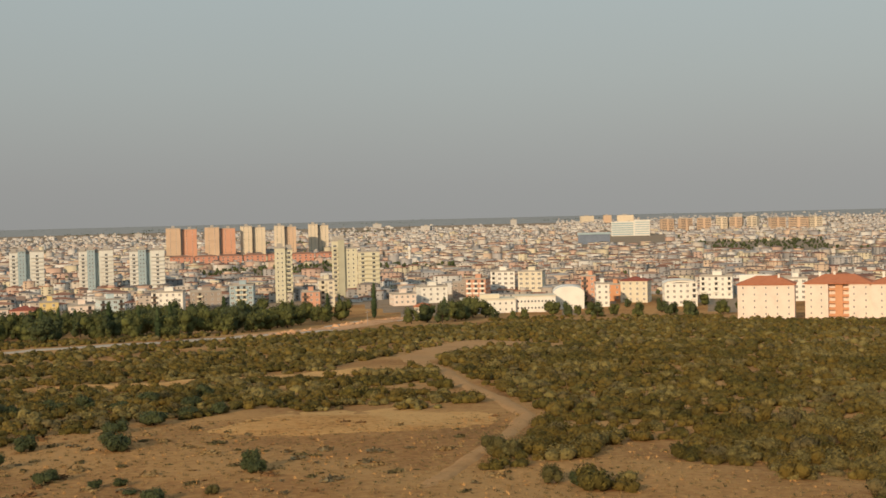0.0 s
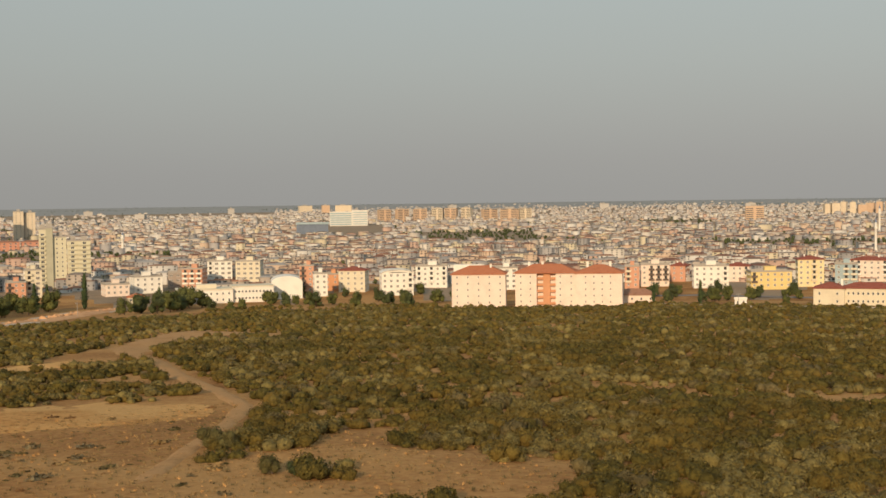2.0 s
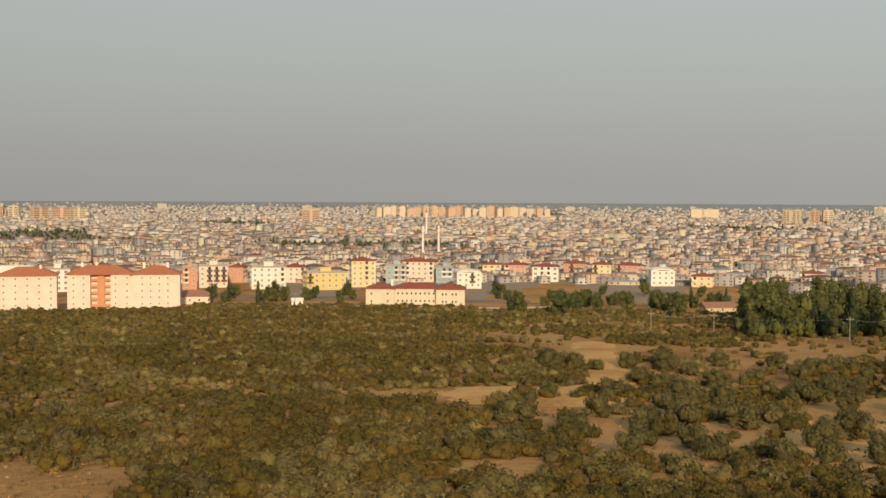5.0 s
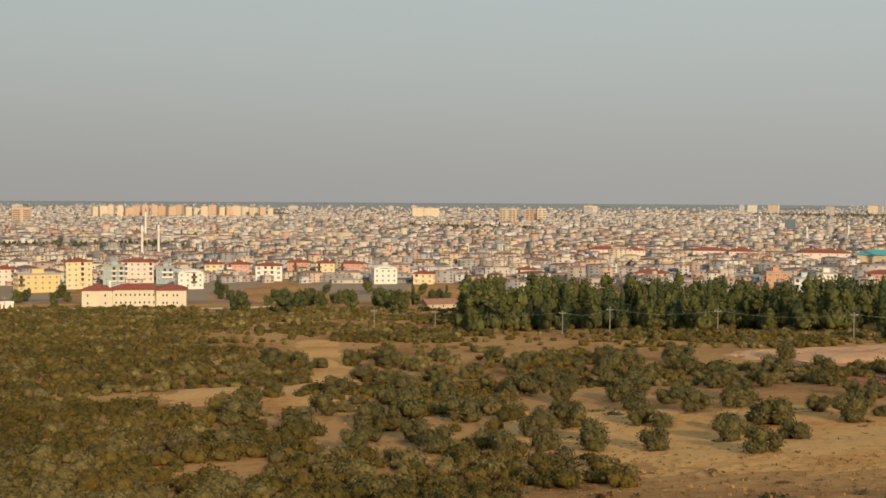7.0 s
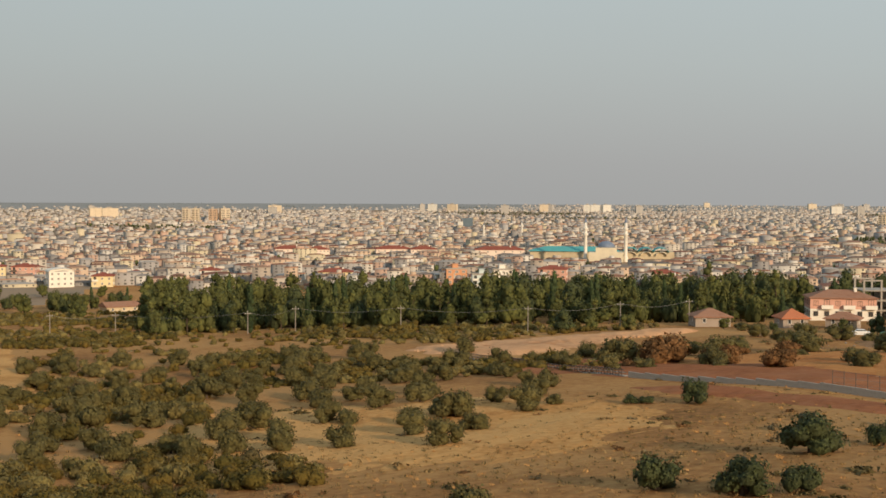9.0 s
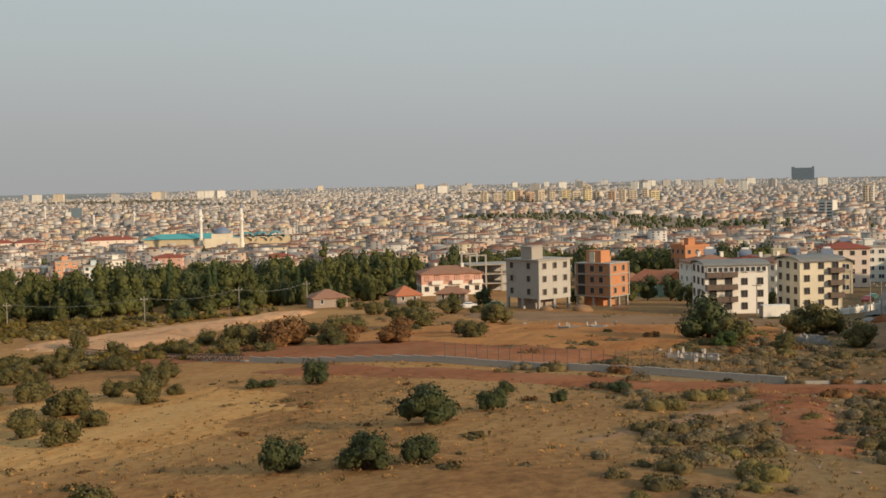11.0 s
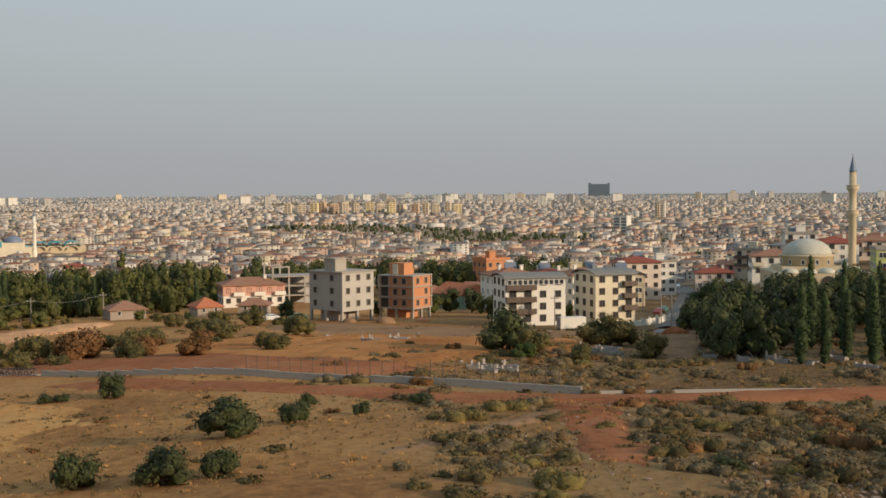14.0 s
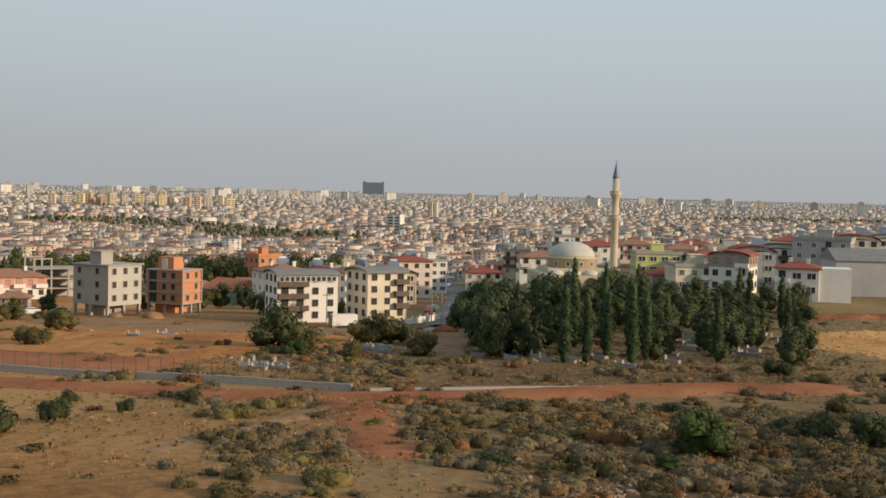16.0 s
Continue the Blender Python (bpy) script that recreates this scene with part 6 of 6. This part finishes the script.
# huts below
apartment("low brown-walled hut with old tiled roof", 70.3, 336, 9, 8, 1, "taupe", "hip", "old_tiles", 12, 2.3, 2, 1, "small", rise=1.9, name="hut", base=0.2)
apartment("small hut with bright terracotta pyramid roof", 73.75, 330, 6.4, 6.4, 1, "taupe", "hip", "terracotta", 20, 2.2, 2, 1, "small", rise=2.2, name="hut", base=0.2)
apartment("low hut with brown weathered tiles", 75.9, 332, 7.5, 6, 1, "taupe", "hip", "old_tiles", -10, 2.1, 2, 1, "small", rise=1.6, name="hut", base=0.2)
apartment("long stone shed with pale red tiled roof", 44.3, 532, 14, 8, 1, "stone", "gable", "old_tiles", 22, 2.4, 3, 0, "small", rise=1.8, name="shed", base=0.3)
apartment("small cream house with tiled roof by a road", -1.0, 672, 9, 8, 1, "cream", "hip", "terracotta", 0, 2.8, 3, 0, "white", rise=1.8, name="house")
apartment("small white gatehouse with flat roof", 25.6, 566, 5, 3.4, 1, "white", "flat", "white", 0, 2.5, 2, 0, "small", name="gatehouse", base=0.1, stairs=False)
apartment("low house with red lean-to roofs by pink blocks", 21.1, 600, 17, 9, 1, "pink", "hip", "old_tiles", 0, 3.2, 4, 0, "small", rise=2.6, name="house")
drape("lane", "pale lane in front of a school", "road", [(22, 575, 5), (26, 552, 5), (30, 548, 5), (34, 548, 5), (37, 556, 5)], M["road"], up=0.5, seed=22, ragged=0.1)
drape("lane", "grey asphalt lane below the front row", "road", [(16, 655, 8), (24, 668, 8), (28, 660, 8), (36, 640, 8)], M["asphalt"], up=0.5, seed=23, ragged=0.1)

# ---- long wall, fence, poles ----
P, Q, S = spot(66.8, 183), spot(90.5, 137), spot(101.7, 144.5)
wall = thing("boundary_wall", "long low grey concrete wall across bare soil", "wall", Matrix.Identity(4))
n = 24
for k in range(n):
    a, c = P.lerp(Q, k / n), P.lerp(Q, (k + 1) / n)
    d = c - a
    z = min(height(a.x, a.y), height(c.x, c.y))
    part("panel", boxes((0.01, d.to_2d().length - 0.01, -0.15, 0.15, -0.8, 0.86 + 0.02 * (k % 3))), M["concrete"], wall, "", pose(a.x, a.y, z, 0, 0, math.degrees(math.atan2(d.y, d.x))))
kerb = thing("kerb", "low concrete footing strip on red soil", "kerb", Matrix.Identity(4))
for k in range(10):
    a, c = Q.lerp(S, k / 10), Q.lerp(S, (k + 1) / 10)
    d = c - a
    part("footing", boxes((0, d.to_2d().length - 0.03, -0.18, 0.18, -0.8, 0.34)), M["concrete"], kerb, "", pose(a.x, a.y, min(height(a.x, a.y), height(c.x, c.y)), 0, 0, math.degrees(math.atan2(d.y, d.x))))
fence = thing("wire_fence", "wire fence on thin rusty posts behind a wall", "fence", Matrix.Identity(4))
A, B = spot(75.5, 162.5), spot(89.5, 144)
last = None
for k in range(27):
    p = A.lerp(B, k / 26)
    p.z = height(p.x, p.y)
    part("post", lathe([(0.05, -0.5), (0.05, 2.3), (0.02, 2.35)], 6), M["dark_frame"], fence, "", pose(*p))
    if last is not None:
        d = p - last
        for h in (0.8, 1.5, 2.2):
            part("wire", boxes((0, d.to_2d().length, -0.012, 0.012, h, h + 0.024)), M["metal"], fence, "", pose(*last, 0, -math.degrees(math.atan2(d.z, d.to_2d().length)), math.degrees(math.atan2(d.y, d.x))))
    last = p
rods = thing("rebar_row", "row of leaning dark reinforcement frames on a footing", "fence", Matrix.Identity(4))
A, B = spot(59.6, 233), spot(66.7, 184)
for k in range(34):
    p, q = A.lerp(B, k / 34), A.lerp(B, (k + 0.96) / 34)
    z = min(height(p.x, p.y), height(q.x, q.y))
    d = q - p
    turn = math.degrees(math.atan2(d.y, d.x))
    part("rod_frame", boxes((0, 0.12, -0.4, -0.3, -0.3, 1.0), (0.85, 0.97, -0.4, -0.3, -0.3, 1.0), (0, d.to_2d().length, -0.4, -0.3, 1.0, 1.12), (0, 0.9, -0.3, 0.5, 0.5, 0.6)), M["dark_frame"], rods, "", pose(p.x, p.y, z, 0, 0, turn))
    part("footing", boxes((0, d.to_2d().length - 0.05, -0.5, 0.5, -0.6, 0.2)), M["concrete"], rods, "", pose(p.x, p.y, z, 0, 0, turn))


def utility_pole(th, r, h, lamp=False):
    b = thing("utility_pole", "pale weathered utility pole with crossarm", "pole", at(th, r), "utility poles")
    h *= 0.8
    part("pole", lathe([(0.15, -0.5), (0.13, 0.2), (0.09, h), (0.02, h + 0.05)], 8), M["pole"], b)
    part("crossarm", boxes((-0.9, 0.9, -0.07, 0.07, h - 0.6, h - 0.45)), M["metal"], b)
    for x in (-0.75, 0.0, 0.75):
        part("insulator", lathe([(0.04, 0), (0.07, 0.08), (0.04, 0.2)], 8), M["frame"], b, "", pose(x, 0, h - 0.45 if x else h))
    return b


line = [(41.37, 374, 7.5), (44.1, 372, 7.5), (49.8, 345, 7.5), (51.9, 342, 8.5), (56.6, 332, 8), (62.3, 318, 8), (66.4, 322, 8.5), (69.4, 335, 8.5)]
for th, r, h in line:
    utility_pole(th, r, h)
for (t0, r0, h0), (t1, r1, h1) in zip(line, line[1:]):
    a, c = spot(t0, r0, h0 * 0.8 - 0.3), spot(t1, r1, h1 * 0.8 - 0.3)
    bm = bmesh.new()
    pts = [a.lerp(c, k / 12) - Vector((0, 0, 1.2 * math.sin(math.pi * k / 12))) for k in range(13)]
    ring = [[bm.verts.new(p + o) for o in (Vector((0, 0, 0.025)), Vector((0.025, 0.02, -0.02)), Vector((-0.025, -0.02, -0.02)))] for p in pts]
    for u, w in zip(ring, ring[1:]):
        for k in range(3):
            bm.faces.new((u[k], u[(k + 1) % 3], w[(k + 1) % 3], w[k]))
    me = bpy.data.meshes.new("power_line")
    bm.to_mesh(me)
    bm.free()
    me.materials.append(M["metal"])
    tagged(new("power_line", me), "sagging grey power line between poles", "cable", "power lines")
for th, r, h in ((94.0, 272, 8), (93.2, 330, 9), (95.9, 315, 8.5), (94.45, 244, 8.5), (89.3, 262, 8), (96.6, 352, 8), (110.3, 270, 7.5), (-3.5, 560, 8), (25.5, 560, 7)):
    utility_pole(th, r, h)


def car(th, r, turn, paint, label, up=0.3):
    b = thing("car", label, "car", at(th, r, turn, up), "parked cars")
    bm = bmesh.new()
    prof = [(-2.05, 0.3), (-2.1, 0.75), (-1.75, 0.92), (-1.2, 1.0), (-0.65, 1.42), (0.75, 1.45), (1.45, 1.02), (2.0, 0.92), (2.1, 0.55), (2.05, 0.3)]
    sides = [[bm.verts.new((x, s * (0.84 if z < 1.1 else 0.66), z)) for x, z in prof] for s in (-1, 1)]
    bm.faces.new(sides[0])
    bm.faces.new(sides[1][::-1])
    for k in range(len(prof)):
        j = (k + 1) % len(prof)
        bm.faces.new((sides[0][j], sides[0][k], sides[1][k], sides[1][j]))
    part("body", bm, M[paint], b)
    part("side_glass", boxes((-0.9, 1.1, -0.79, -0.74, 1.02, 1.36)), M["glass"], b)
    part("side_glass", boxes((-0.9, 1.1, 0.74, 0.79, 1.02, 1.36)), M["glass"], b)
    for x in (-1.3, 1.3):
        for y in (-0.8, 0.8):
            w = part("wheel", lathe([(0.2, -0.1), (0.31, -0.1), (0.31, 0.1), (0.2, 0.1)], 14), M["rubber"], b, "", pose(x, y, 0.31, 90))
            part("rim", lathe([(0.19, -0.12), (0.17, 0.12)], 10), M["metal"], w)


car(76.6, 287, 5, "car_white", "white car parked by new houses")
car(77.8, 290, -10, "car_green", "dark green car parked by new houses")
car(94.75, 545, 80, "car_white", "white car standing in a street", 0.6)
car(93.9, 303, 75, "car_red", "dark red car parked along a street", 0.6)
car(94.1, 312, 75, "car_green", "dark car parked along a street", 0.6)
b = thing("container", "white site container with a rusty end", "container", at(90.05, 254, 18, 0.3))
part("body", boxes((-2.6, 2.6, -1.2, 1.2, 0.15, 2.3)), M["white"], b)
part("end_wall", boxes((-2.7, -2.6, -1.25, 1.25, 0.1, 2.35)), M["taupe"], b)
part("skid", boxes((-2.6, 2.6, -1.0, -0.8, -0.4, 0.15), (-2.6, 2.6, 0.8, 1.0, -0.4, 0.15)), M["metal"], b)


# ---- stones, rubble, graves ----
def stone_mesh(seed, flat=0.6):
    rng = np.random.default_rng(seed)
    v, f = ICO[1]
    v = v * (1 + rng.uniform(-0.42, 0.42, (len(v), 1))) * (1, rng.uniform(0.5, 1), flat)
    return v, f


stones = [stone_mesh(k) for k in range(8)]
sr = np.random.default_rng(23)


def strew(name, label, spots, mat, kind="stuff"):
    rows = []
    for t, r, s in spots:
        p = spot(t, r)
        rows.append((p.x, p.y, p.z + 0.1 * s, sr.uniform(0, 6.28), s, s, sr.integers(0, 8)))
    ob = new(name, scatter_mesh(name, [mat], stones, rows))
    ob.data.polygons.foreach_set("use_smooth", np.zeros(len(ob.data.polygons), bool))
    tagged(ob, label, "stones", kind=kind)


strew("loose_stones", "pale broken stones strewn over red soil", [(sr.uniform(97, 114), sr.uniform(75, 92), 0.06 + 0.34 * sr.uniform() ** 4) for k in range(1100)], M["rock"])
strew("loose_stones", "stones on a rutted red track", [(91.5 + sr.normal() * 1.8, sr.uniform(84, 126), 0.06 + 0.25 * sr.uniform() ** 3) for k in range(260)], M["rock"])
strew("rubble", "white rubble scattered over the dry field", [(sr.uniform(74, 93), sr.uniform(176, 262), 0.1 + 0.35 * sr.uniform() ** 4) for k in range(420)], M["marble"])
strew("spoil_heaps", "orange spoil heaps along an unpaved road", [(t, 520 + (t + 6) * 28 + sr.uniform(-6, 6), sr.uniform(0.6, 2.0)) for t in sr.uniform(-8, -1.6, 140)], M["pale_soil"])
strew("spoil_heaps", "broken earth along a bulldozed bank", [(t, 255 + (t - 57.2) * 3.6 + sr.uniform(-4, 7), sr.uniform(0.2, 0.7)) for t in sr.uniform(57.2, 68, 160)], M["pale_soil"])
for th, r, s, mat, text in ((81.7, 274, 2.4, "bare_soil", "brown mound of sand beside a building site"), (80.1, 276, 1.6, "bare_soil", "mound of pale building rubble"), (83.4, 280, 1.5, "brick", "orange mound of broken hollow brick"), (94.6, 236, 2.6, "red_soil", "mound of red earth beside a track"), (94.0, 238, 1.4, "marble", "white mound of rubble by a track")):
    v, f = ICO[2]
    w = v * (1 + sr.uniform(-0.12, 0.12, (len(v), 1))) * (s, s, s * 0.55)
    ob = new("mound", fast_mesh("mound", w, f, [M[mat]]))
    ob.matrix_basis = at(th, r, 0, 0.1)
    tagged(ob, text, "mound")


def grave_parts(tall):
    slab = boxes((-0.5, 0.5, -1.0, 1.0, -0.3, 0.12), (-0.5, 0.5, -1.0, -0.9, 0.12, 0.5), (-0.5, 0.5, 0.9, 1.0, 0.12, 0.5), (-0.5, -0.4, -0.9, 0.9, 0.12, 0.5), (0.4, 0.5, -0.9, 0.9, 0.12, 0.5))
    head = boxes((-0.36, 0.36, 1.02, 1.14, -0.2, tall), (-0.26, 0.26, 1.02, 1.14, tall, tall + 0.16))
    out = []
    for nm, bm in (("border", slab), ("headstone", head)):
        me = bpy.data.meshes.new(nm)
        bm.to_mesh(me)
        bm.free()
        me.materials.append(M["marble"])
        out.append(me)
    return out


GRAVES = [grave_parts(h) for h in (0.55, 0.75, 1.0)]
gr = random.Random(19)
for t0, t1, r0, r1, count in ((95.8, 99, 176, 196, 10), (98.5, 105, 174, 190, 10), (104, 110.5, 190, 240, 40), (85.6, 87.4, 162, 170, 12), (90.6, 92.4, 186, 196, 10), (80.8, 82.6, 214, 222, 8)):
    for k in range(count):
        border, head = gr.choice(GRAVES)
        g = thing("grave", "white marble grave with headstone under trees", "grave", at(gr.uniform(t0, t1), gr.uniform(r0, r1), 70 + gr.uniform(-8, 8)), "graves of the cemetery")
        hang("border", border, g)
        hang("headstone", head, g)
